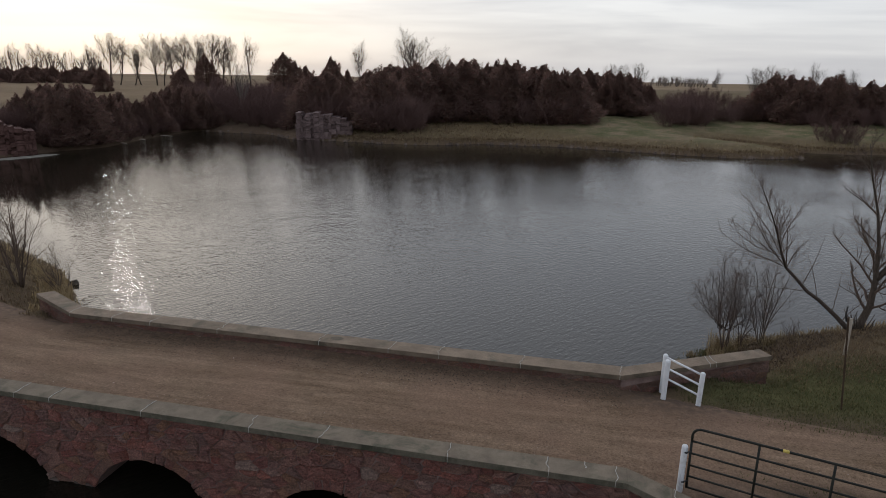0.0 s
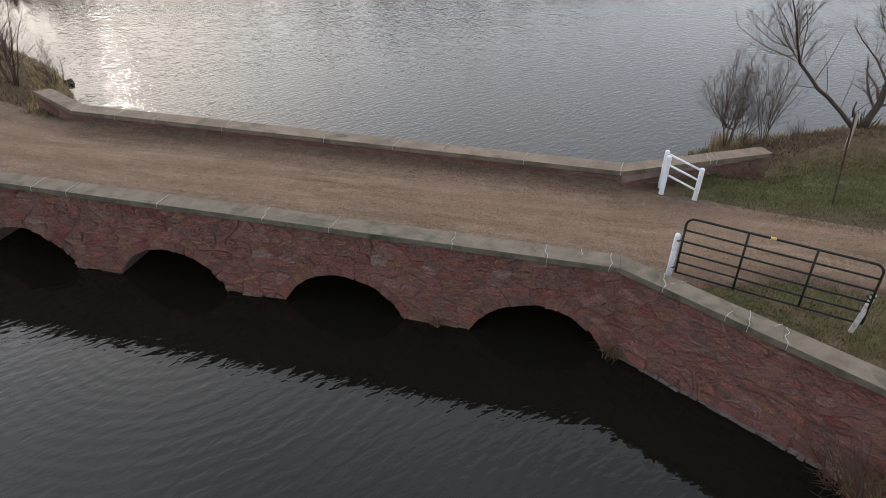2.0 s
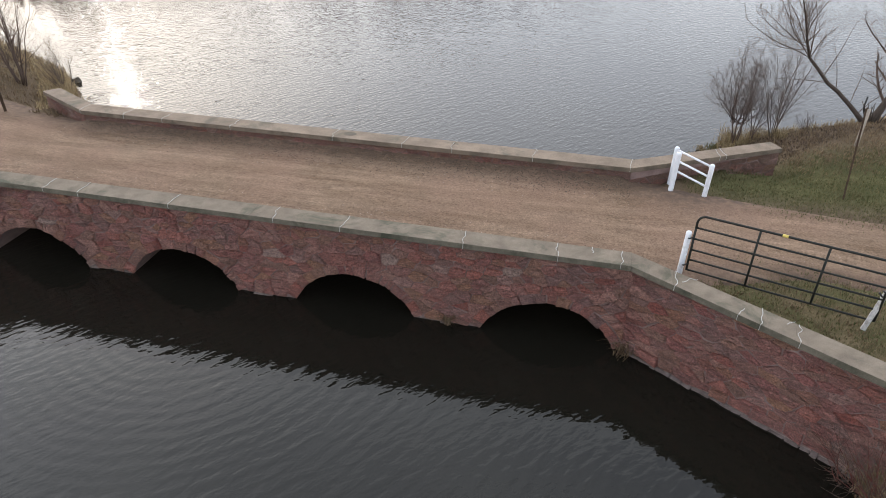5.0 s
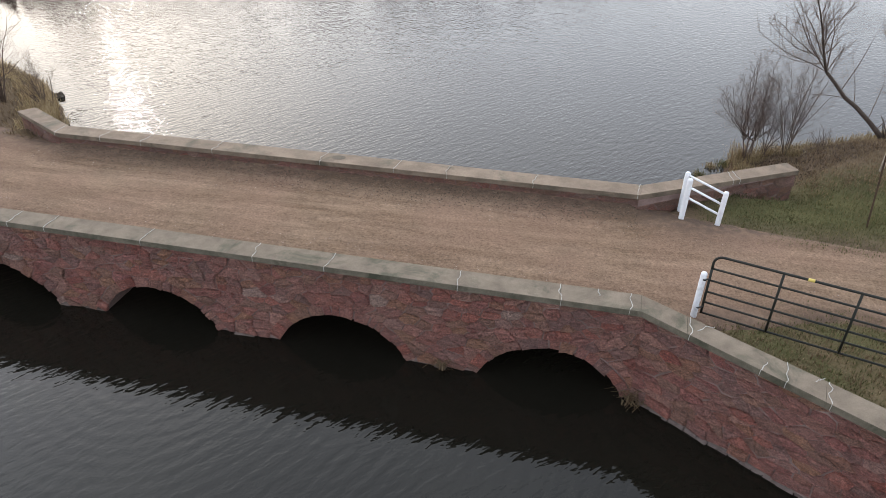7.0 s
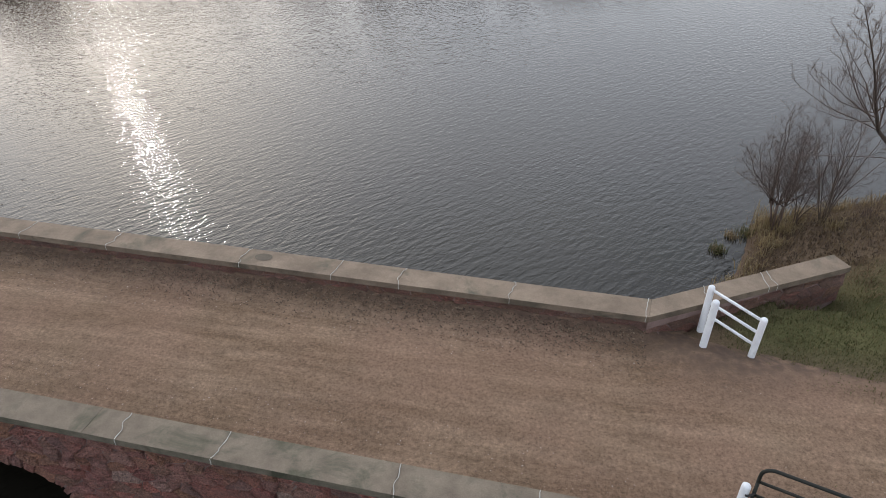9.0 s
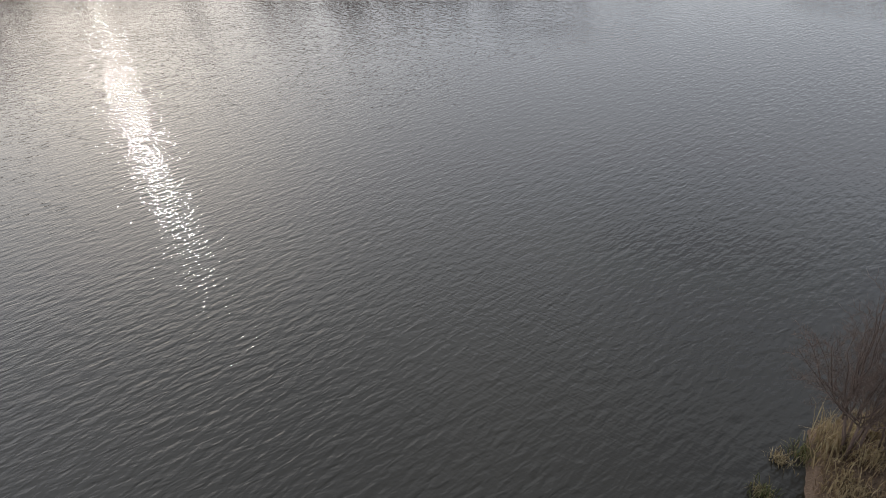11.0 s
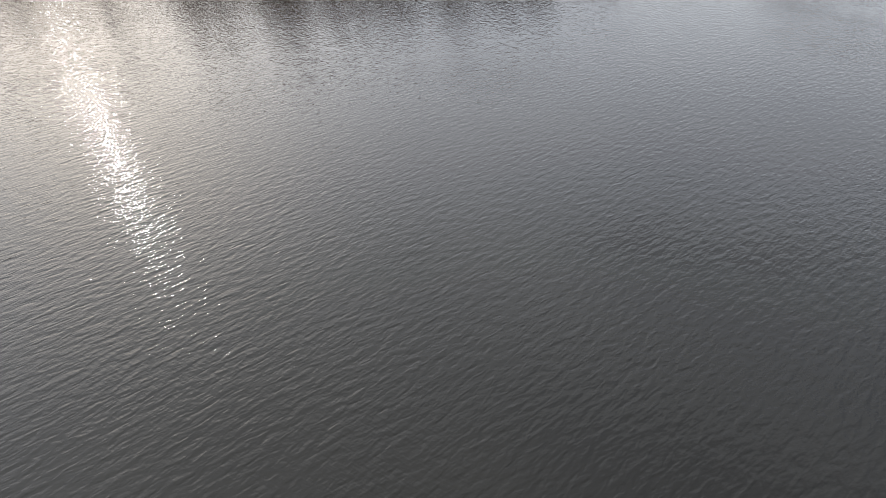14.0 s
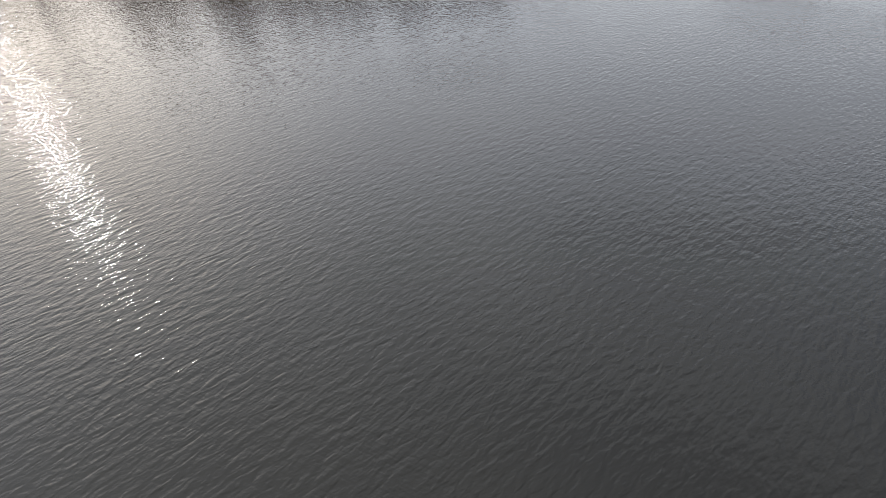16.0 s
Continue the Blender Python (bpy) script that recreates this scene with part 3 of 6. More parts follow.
def ground_height(x, y):
    x, y = np.asarray(x, float), np.asarray(y, float)
    d, steep = shore_distance(x, y)
    r = np.hypot(x, y)
    gentle = 0.22 * smooth(-0.2, 0.25, d) + 1.43 * smooth(0.1, 3.6, d)
    outer = ((x - CORNER.x) * 0.651 + (y - CORNER.y) * 0.759 < 0.12) & (x > 3.3) & (y > 0) & (y < 11.2)
    steep = np.where(outer, 0.0, steep)
    near = np.where(steep > 0.5, 1.65 * smooth(-0.05, 0.22, d), gentle)
    # earth held up behind the wing wall beside the gate
    wx, wy = x - CORNER.x, y - CORNER.y
    behind = (wx * 0.651 + wy * 0.759 > 0.38) & (wx * 0.759 - wy * 0.651 < 7.3) & (x > 3.3) & (y < 11.6) & (y > 0)
    near = near * smooth(75, 40, r) + smooth(40, 75, r) * (0.55 * smooth(-0.1, 0.5, d) + 0.6 * smooth(0.3, 4, d))
    far = smooth(30, 75, np.hypot(x, y - 20))
    hill = 0.095 * np.clip(d - 3, 0, 42) * far
    hill = hill + far * 1.0 * smooth(60, 190, d) * smooth(60, -120, x)
    hill = hill - far * 0.8 * smooth(60, 200, d) * smooth(0, 120, x)
    hill = hill - 0.011 * np.clip(r - 330, 0, 3000)
    bumps = 0.05 * waves(x, y, 3) * smooth(0.3, 2.0, d) + far * 0.5 * waves(x * 0.08, y * 0.08, 5) * smooth(5, 40, d)
    bed = -1.3 * smooth(0, 2.6, -d) - 0.05
    bed = np.where(steep > 0.5, -1.3 * smooth(0, 0.3, -d), bed)
    out = np.where(d > -0.2, near + hill + bumps, 0) + np.where(d < 0, bed, 0)
    return np.where(behind, np.maximum(out, 1.65 + bumps), out)


def height_at(x, y):
    return float(ground_height(np.array([x]), np.array([y]))[0])


def make_ground_sheet():
    def axis(fine0, fine1, step, mid0, mid1, mid_step, reach):
        a = list(np.arange(fine0, fine1, step))
        right, left = list(np.arange(fine1, mid1, mid_step)), list(np.arange(fine0 - mid_step, mid0, -mid_step))[::-1]
        grow, p, s = [], right[-1] if right else fine1, mid_step
        while p < reach:
            s *= 1.3
            p += s
            grow.append(p)
        back, p, s = [], left[0] if left else fine0, mid_step
        while p > -reach:
            s *= 1.3
            p -= s
            back.append(p)
        return np.array(back[::-1] + left + a + right + grow)

    xs, ys = axis(-22, 17, 0.22, -90, 95, 1.5, 2600), axis(5, 27, 0.22, -70, 150, 1.5, 2600)
    gx, gy = np.meshgrid(xs, ys)
    gz = ground_height(gx, gy)
    # the road's bed lies a little lower than its surface
    nx, ny = len(xs), len(ys)
    verts = np.stack([gx.ravel(), gy.ravel(), gz.ravel()], 1)
    idx = np.arange(nx * ny).reshape(ny, nx)
    faces = np.stack([idx[:-1, :-1], idx[:-1, 1:], idx[1:, 1:], idx[1:, :-1]], -1).reshape(-1, 4)
    me = bpy.data.meshes.new("ground")
    me.from_pydata(verts.tolist(), [], faces.tolist())
    d, _ = shore_distance(verts[:, 0], verts[:, 1])
    x, y = verts[:, 0], verts[:, 1]
    r = np.hypot(x, y)
    lawn = smooth(5.0, 6.6, x) * smooth(20.0, 17.0, y) * smooth(13.2, 14.6, y) * smooth(40, 15, x)
    verge = smooth(4.0, 5.5, x) * smooth(12.6, 11.5, y) * smooth(2, 8, y) * smooth(30, 12, x) * 0.5
    slope = smooth(60, 80, y) * smooth(2, 22, x) * smooth(1.5, 6, d) * smooth(70, 30, d) * 0.55
    green = np.clip(lawn * 1.0 + verge + slope + 0.1, 0, 1) - 0.5 * smooth(45, 90, r) * (1 - slope)
    bare = np.clip(smooth(1.1, 0.0, d) * 0.8 + 0.75 * smooth(5.0, 1.0, np.hypot(x - 9.6, y - 21.3)) + 0.5 * smooth(5.0, 1.0, np.hypot(x + 17.5, y - 23.0)), 0, 0.9)
    bare = np.maximum(bare, 0.85 * smooth(1.7, 0.3, y - (14.35 - 0.16 * (x - 6))) * smooth(4.0, 5.0, x) * smooth(13.0, 13.6, y) * smooth(30, 20, x))
    bare = np.maximum(bare, 0.85 * smooth(-19, -26, x) * smooth(50, 60, y) * smooth(18, 8, d))
    meadow = smooth(60, 80, y) * smooth(6, 16, x + 3 * waves(x * 0.3, y * 0.3, 8)) * smooth(1.8, 6.5, d) * smooth(48, 30, d)
    for name, values in (("meadow", meadow), ("green", green), ("bare", bare), ("field", np.maximum(smooth(75, 130, d), smooth(22, 34, d) * smooth(-5, -20, x)) * smooth(60, 100, y))):
        layer = me.attributes.new(name, "FLOAT", "POINT")
        layer.data.foreach_set("value", values.astype(np.float32))
    me.polygons.foreach_set("use_smooth", [True] * len(me.polygons))
    me.materials.append(GROUND)
    return tagged(new("ground", me), "tan winter grass ground with green patches round the pond", "ground", kind="structure")


make_ground_sheet()
water_bm = bmesh.new()
bmesh.ops.create_grid(water_bm, x_segments=2, y_segments=2, size=1)
bmesh.ops.transform(water_bm, matrix=Matrix.Translation((0, 25, 0)) @ Matrix.Diagonal((80, 95, 1, 1)), verts=water_bm.verts)
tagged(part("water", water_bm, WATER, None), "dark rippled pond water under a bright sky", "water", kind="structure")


def make_road():
    """A crowned gravel strip; its edges sink below the ground beside it."""
    spine = [(-60, 40, 1.55, 2.2), (-36, 27.5, 1.6, 2.2), (-24, 20.6, 1.68, 2.3)]
    for u in (18.0, 16.4, 13, 10, 7, 4, 1, 0.0):
        x, y = on_bridge(u, 2.6)
        spine.append((x, y, DECK if u < 17 else 1.77, 2.45 if u < 17 else 2.4))
    spine += [(6.0, 13.30, 1.78, 1.42), (8.0, 13.04, 1.74, 1.20), (10.5, 12.60, 1.70, 1.15), (16, 11.4, 1.66, 1.6), (26, 8, 1.64, 1.7), (60, -2, 1.64, 1.7)]
    fine = []
    for a, b in zip(spine, spine[1:]):
        n = max(2, int(math.dist(a[:2], b[:2]) / 0.35))
        fine += [[p + (q - p) * i / n for p, q in zip(a, b)] for i in range(n)]
    fine.append(list(spine[-1]))
    for _ in range(6):
        fine = [fine[0]] + [[(p + 2 * q + r) / 4 for p, q, r in zip(*rows)] for rows in zip(fine, fine[1:], fine[2:])] + [fine[-1]]
    rng = random.Random(4)
    cols = 22
    verts, faces, uv, litter, run = [], [], [], [], 0.0
    for i, (x, y, z, w) in enumerate(fine):
        nx, ny, *_ = fine[min(i + 1, len(fine) - 1)]
        px, py, *_ = fine[max(i - 1, 0)]
        t = Vector((nx - px, ny - py)).normalized()
        side = Vector((-t.y, t.x))
        run += math.dist((x, y), fine[i - 1][:2]) if i else 0
        here = (Vector((x, y)) - CORNER)
        u, on = here.dot(ALONG), 0.0
        on = float(smooth(-0.8, 0.3, u) * smooth(17.3, 16.2, u))
        edge = [0.25 * noise.noise((run * 0.7, s, 0)) + 0.12 * noise.noise((run * 2.3, s, 5)) for s in (0, 9)]
        for k in range(cols + 1):
            s = -1 + 2 * k / cols
            half = w * (1 + (0 if on > 0.5 else edge[0 if s < 0 else 1] * 0.5))
            q = Vector((x, y)) + side * (half + 0.55 * (1 - on)) * s
            far = abs(s)
            drop = (0.0 if on > 0.5 else 0.16) * max(0, far - 0.72) / 0.28
            rut = 0.018 * math.cos(6.0 * s) + 0.012 * noise.noise((q.x * 1.3, q.y * 1.3, 0)) + 0.006 * noise.noise((q.x * 6, q.y * 6, 3))
            verts.append((q.x, q.y, z - 0.03 * s * s - drop + rut + 0.15 * on * max(0.0, ((q - CORNER).dot(ACROSS) - 3.9) / 0.8) ** 1.5))
            uv.append((run, s * w))
            v = (q - CORNER).dot(ACROSS)
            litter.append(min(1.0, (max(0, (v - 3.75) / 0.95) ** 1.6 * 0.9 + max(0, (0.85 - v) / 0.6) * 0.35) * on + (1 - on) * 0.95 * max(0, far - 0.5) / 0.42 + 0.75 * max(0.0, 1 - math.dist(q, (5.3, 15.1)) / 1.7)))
    n = cols + 1
    for i in range(len(fine) - 1):
        for k in range(cols):
            faces.append((i * n + k, i * n + k + 1, (i + 1) * n + k + 1, (i + 1) * n + k))
    me = bpy.data.meshes.new("road")
    me.from_pydata(verts, [], faces)
    me.materials.append(GRAVEL)
    layer = me.uv_layers.new(name="UVMap")
    for loop in me.loops:
        layer.data[loop.index].uv = uv[loop.vertex_index]
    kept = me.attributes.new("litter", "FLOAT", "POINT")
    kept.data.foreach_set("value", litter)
    me.polygons.foreach_set("use_smooth", [True] * len(me.polygons))
    me.update()
    if me.polygons[0].normal.z < 0:
        me.flip_normals()
    return tagged(new("road", me), "pinkish packed gravel road with faint wheel ruts", "road", kind="structure")


make_road()

# ---- bridge, parapets and wing walls ----
ARCHES, ARCH_HALF, ARCH_RISE = (1.55, 6.06, 10.53, 14.76), 1.48, 0.95
ARCH_R = (ARCH_HALF ** 2 + ARCH_RISE ** 2) / (2 * ARCH_RISE)
FACE, BACK = 0.12, 5.17


def arch_points(c, extra=0.0, steps=20):
    """The arc of one arch opening, from its near-corner side, in (along, height)."""
    r, drop = ARCH_R + extra, ARCH_R - ARCH_RISE
    w = math.asin(min(1.0, ARCH_HALF / ARCH_R)) if not extra else math.acos(drop / r)
    return [(c + r * math.sin(-w + 2 * w * i / steps), r * math.cos(-w + 2 * w * i / steps) - drop) for i in range(steps + 1)]


def make_body():
    """Spandrels, piers and barrel vaults in one masonry mass, open below the arches."""
    verts, faces = [], []
    # a strip of columns from the soffit (or the pier's foot) up to the deck
    cols = [(-0.25, -1.4)]
    for c in ARCHES:
        cols += [(c - ARCH_HALF, -1.4)] + [(u, max(z, 0.0)) for u, z in arch_points(c)] + [(c + ARCH_HALF, -1.4)]
    cols += [(LENGTH + 0.15, -1.4)]
    for u, z in cols:
        for v in (FACE, BACK):
            x, y = on_bridge(u, v)
            verts += [(x, y, z), (x, y, DECK - 0.04)]
    for i in range(len(cols) - 1):
        a, b = 4 * i, 4 * (i + 1)
        if abs(cols[i][0] - cols[i + 1][0]) > 1e-6:
            faces += [(a, a + 1, b + 1, b), (a + 3, a + 2, b + 2, b + 3), (a + 1, a + 3, b + 3, b + 1)]
        faces.append((a + 2, a, b, b + 2))
    n = 4 * (len(cols) - 1)
    faces += [(0, 2, 3, 1), (n + 1, n + 3, n + 2, n)]
    return verts, faces


def clip(poly, px, py, nx, ny):
    """The part of a convex outline on the side of (px, py) to which (nx, ny) points."""
    out = []
    for i in range(len(poly)):
        a, b = poly[i], poly[(i + 1) % len(poly)]
        da, db = (a[0] - px) * nx + (a[1] - py) * ny, (b[0] - px) * nx + (b[1] - py) * ny
        if da >= 0:
            out.append(a)
        if da * db < 0:
            s = da / (da - db)
            out.append((a[0] + (b[0] - a[0]) * s, a[1] + (b[1] - a[1]) * s))
    return out


def rubble(width, low, high, wide, tall, rng, gap=0.009, arches=()):
    """Outlines of fitted rubble stones on a wall face, as (along, height), with the mortar joints left free."""
    squash = wide / tall * 0.8
    drop = ARCH_R - ARCH_RISE
    from_arch = lambda s, z: min([math.hypot(s - c, z + drop) - ARCH_R for c in arches] or [9.0])
    open_area = width * (high - low) - len(arches) * 3.4
    sites, need = [], max(3, round(open_area / (wide * tall)))
    while len(sites) < need:
        # each new stone goes where there is most room, so that no part of the face stays bare
        best = None
        for _ in range(9):
            s, z = rng.uniform(0.04, width - 0.04), rng.uniform(low + 0.04, high - 0.04)
            if from_arch(s, z) < 0.31:
                continue
            room = min([math.hypot(s - a, (z - b) * squash) for a, b in sites] or [1.0])
            if best is None or room > best[0]:
                best = (room, s, z)
        if best:
            sites.append(best[1:])
    stones = []
    for s, z in sites:
        poly = [(0, low), (width, low), (width, high), (0, high)]
        for s2, z2 in sites:
            dx, dz = (s2 - s), (z2 - z) * squash
            if (dx or dz) and abs(dx) < 3 * wide and abs(dz) < 3 * wide:
                nx, nz = -dx, -dz * squash
                length = math.hypot(nx, nz)
                nx, nz = nx / length, nz / length
                poly = clip(poly, (s + s2) / 2 + nx * gap, (z + z2) / 2 + nz * gap, nx, nz)
                if len(poly) < 3:
                    break
        for c in arches:
            if len(poly) >= 3 and abs(s - c) < ARCH_R + 1.2:
                length = math.hypot(s - c, z + drop)
                nx, nz = (s - c) / length, (z + drop) / length
                poly = clip(poly, c + nx * (ARCH_R + 0.25), -drop + nz * (ARCH_R + 0.25), nx, nz)
        if len(poly) >= 3:
            area = 0.5 * abs(sum(a[0] * b[1] - b[0] * a[1] for a, b in zip(poly, poly[1:] + poly[:1])))
            if area > 0.003:
                stones.append(poly)
    return stones


def stone_mesh(poly, place, rng, proud=0.035):
    """Vertices and faces of one stone: sides, a worn edge and a rough split face of several facets."""
    thin = [poly[0]]
    for p in poly[1:]:
        if math.dist(p, thin[-1]) > 0.025:
            thin.append(p)
    poly = thin if len(thin) >= 3 else poly
    cx, cz = sum(p[0] for p in poly) / len(poly), sum(p[1] for p in poly) / len(poly)
    size = sum(math.dist(p, (cx, cz)) for p in poly) / len(poly)
    h = proud * rng.uniform(0.3, 1.5)
    tx, tz = rng.uniform(-0.16, 0.16), rng.uniform(-0.24, 0.10)
    poly = [(p[0] + rng.uniform(-0.013, 0.013), p[1] + rng.uniform(-0.013, 0.013)) for p in poly]
    verts, n = [], len(poly)
    ox, oz = rng.uniform(-0.3, 0.3) * size, rng.uniform(-0.3, 0.3) * size
    for inset, out, rough in ((0.0, -0.012, 0.0), (0.003, h * 0.6, 0.0), (0.014, h, 0.004), (size * 0.52, h * 1.3, 0.024)):
        for s, z in poly:
            d = math.hypot(s - cx, z - cz) or 1
            k = max(0.3, 1 - inset / d)
            q, w = cx + (s - cx) * k, cz + (z - cz) * k
            if rough > 0.01:
                q, w = q + ox * 0.5, w + oz * 0.5
            rise = out + rng.uniform(-rough, rough) + (q - cx) * tx + (w - cz) * tz
            verts.append(place(q, w, max(rise, 0.007) if out > 0 else out))
    verts.append(place(cx + ox * 0.7, cz + oz * 0.7, h * 1.3 + rng.uniform(-0.012, 0.016)))
    faces = []
    for ring in range(3):
        for i in range(n):
            a, b = ring * n + i, ring * n + (i + 1) % n
            faces.append((a, b, b + n, a + n))
    faces += [(3 * n + i, 3 * n + (i + 1) % n, 4 * n) for i in range(n)]
    return verts, faces


def lay_stones(parent, outlines, place, rng, limit=400, proud=0.038, stone=None):
    """The first stones as pieces of their own, any beyond the limit joined."""
    rest_v, rest_f = [], []
    for i, poly in enumerate(outlines):
        v, f = stone_mesh(poly, place, rng, proud)
        if i < limit:
            c = Vector(v[0])
            ob = mesh_object("stone", [Vector(p) - c for p in v], f, stone or STONE, parent)
            ob.location = c
        else:
            f = [tuple(k + len(rest_v) for k in face) for face in f]
            rest_v, rest_f = rest_v + v, rest_f + f
    if rest_v:
        tagged(mesh_object("stone_rest", rest_v, rest_f, STONE, parent), kind="stuff")


def face_place(a, b, normal):
    """Maps (along, height, out) onto an upright face that runs from a to b in plan."""
    a, b, normal = Vector(a), Vector(b), Vector(normal)
    d = (b - a).normalized()
    return lambda s, z, out: (a.x + d.x * s + normal.x * out, a.y + d.y * s + normal.y * out, z)


def crack(parent, a, b, drop_dir, z, rng, front=True, width=0.015, ends=None):
    """A wandering line of white mortar across a cap from a to b, and down its front at a."""
    a, b = Vector(a), Vector(b)
    n, along = 12, (b - a).normalized()
    phase, swing = rng.uniform(0, 50), rng.uniform(0.04, 0.11)
    swing = min(swing, 0.22 * (b - a).length)
    side = Vector((-along.y, along.x))
    mid = [a + (b - a) * i / (n - 1) + side * (rng.uniform(-0.006, 0.006) + swing * noise.noise((i * 0.27 + phase, 0.5, 0))) for i in range(n)]
    zz = [z + (0 if ends is None else (ends - z)) + 0.004] * n
    verts, faces = [], []
    for i, p in enumerate(mid):
        w = width * rng.uniform(0.45, 1.0) / 2
        verts += [(p.x - side.x * w, p.y - side.y * w, zz[i]), (p.x + side.x * w, p.y + side.y * w, zz[i])]
    for i in range(n - 1):
        faces.append((2 * i, 2 * i + 1, 2 * i + 3, 2 * i + 2))
    if front:
        p, o = mid[0], Vector(drop_dir) * 0.016
        w = width * 0.3
        k = len(verts)
        verts += [(p.x - side.x * w + o.x, p.y - side.y * w + o.y, z + 0.003), (p.x + side.x * w + o.x, p.y + side.y * w + o.y, z + 0.003),
                  (p.x + side.x * w * 2 + o.x, p.y + side.y * w * 2 + o.y, z - 0.12), (p.x + o.x, p.y + o.y, z - 0.12)]
        faces.append((k, k + 1, k + 2, k + 3))
    ob = mesh_object("mortar_patch", verts, faces, PATCH, parent)
    solid = ob.modifiers.new("thickness", "SOLIDIFY")
    solid.thickness = 0.006
    return tagged(ob, "white mortar patch over a cracked joint")


def cap_run(parent, joints, inner, outer, rng, scale=1.0, side=None):
    """Concrete cap slabs between joints; inner and outer give plan points and heights along the wall."""
    for a, b in zip(joints, joints[1:]):
        lift = rng.uniform(-0.003, 0.003)
        g = 0.0012 / max(1.0, scale)
        (p, zp), (q, zq) = inner(a + g), inner(b - g)
        (r, _), (s, _) = outer(b - g), outer(a + g)
        bm = prism(bmesh.new(), [p, q, r, s], [z - 0.13 for z in (zp, zq, zq, zp)], [z + lift for z in (zp, zq, zq, zp)], 0.006)
        slab = part("cap_slab", bm, CONCRETE if side is SHADED_EDGE else NEAR_CONCRETE, parent, "weathered tan concrete cap slab with shade-painted, partly mossy sides")
        slab.data.materials.append(side or MOSSY_SHADED)
        # upright faces get the darker material, which stands in for their shade
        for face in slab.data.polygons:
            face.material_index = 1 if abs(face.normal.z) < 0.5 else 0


def low_wall(name, label, a0, a1, b0, b1, z_low, cap0, cap1, joints, stone_side, rng, wide=0.42, tall=0.2, white=(), low_stone=None, inset=0.075, dusty=False, course=0.0):
    """A wall between two plan lines (a: side with stones, b: its back), capped in concrete."""
    ob = thing(name, label, "stone wall", kind="structure")
    a0, a1, b0, b1 = map(Vector, (a0, a1, b0, b1))
    length = (a1 - a0).length
    d = (a1 - a0).normalized()
    n = Vector((d.y, -d.x))
    n = n if n.dot(a0 - b0) > 0 else -n
    bm = prism(bmesh.new(), [a0 - n * inset, a1 - n * inset, b1 + n * inset, b0 + n * inset], z_low, [cap0 - 0.128, cap1 - 0.128, cap1 - 0.128, cap0 - 0.128])
    part("core", bm, MORTAR, ob)
    lerp = lambda p, q, f: tuple(p + (q - p) * f)
    cap_run(ob, [j / length for j in joints], lambda f: (lerp(a0, a1, f), cap0 + (cap1 - cap0) * f), lambda f: (lerp(b0, b1, f), cap0 + (cap1 - cap0) * f), rng, length, SHADED_EDGE if dusty else MOSSY_SHADED)
    if stone_side:
        place = face_place(a0 - n * inset, a1 - n * inset, n)
        bottom, s = z_low if low_stone is None else low_stone, 0.0
        while course and s < length - 0.05:
            w = min(rng.uniform(0.26, 0.62), length - s)
            top = bottom + course
            lay_stones(ob, [[(s + 0.008, bottom), (s + w - 0.008, bottom + rng.uniform(-0.01, 0.01)), (s + w - 0.01, top - rng.uniform(0.006, 0.03)), (s + 0.01, top - rng.uniform(0.006, 0.03))]], place, rng, stone=STONE, proud=0.06)
            s += w
        low_stone = bottom + course
        lay_stones(ob, rubble(length, z_low if low_stone is None else low_stone, min(cap0, cap1) - 0.135, wide, tall, rng), place, rng, stone=DUSTY_STONE if dusty else STONE, proud=0.026 if dusty else 0.038)
    for w in white:
        f = w / length
        z = cap0 + (cap1 - cap0) * f
        crack(ob, lerp(a0, a1, f), lerp(b0, b1, f), n, z + 0.005, rng)
    return ob


def footing_stones(parent, a, b, out, rng, mat=None, reach=(0.0, 0.10), long=(0.22, 0.75)):
    """A broken ledge of pale rough stones along the waterline from a to b."""
    d, s, length = (b - a).normalized(), 0.0, (b - a).length
    while s < length:
        w = min(rng.uniform(*long), length - s + 0.02)
        front, top = rng.uniform(*reach), rng.uniform(-0.06, 0.10) if reach[0] == 0 else rng.uniform(0.01, 0.07)
        corners = [a + d * (s + 0.008) + out * front, a + d * (s + w - 0.008) + out * front * rng.uniform(0.7, 1.2), a + d * (s + w) - out * 0.05, a + d * s - out * 0.05]
        bm = prism(bmesh.new(), [tuple(c) for c in corners], -0.5, [top - rng.uniform(0.01, 0.06), top - rng.uniform(0.01, 0.06), top + 0.05, top + 0.05], 0.014)
        for p in bm.verts:
            p.co += Vector((rng.gauss(0, 0.006), rng.gauss(0, 0.006), rng.gauss(0, 0.008)))
        part("footing_stone", bm, mat or FOOTING, parent)
        s += w


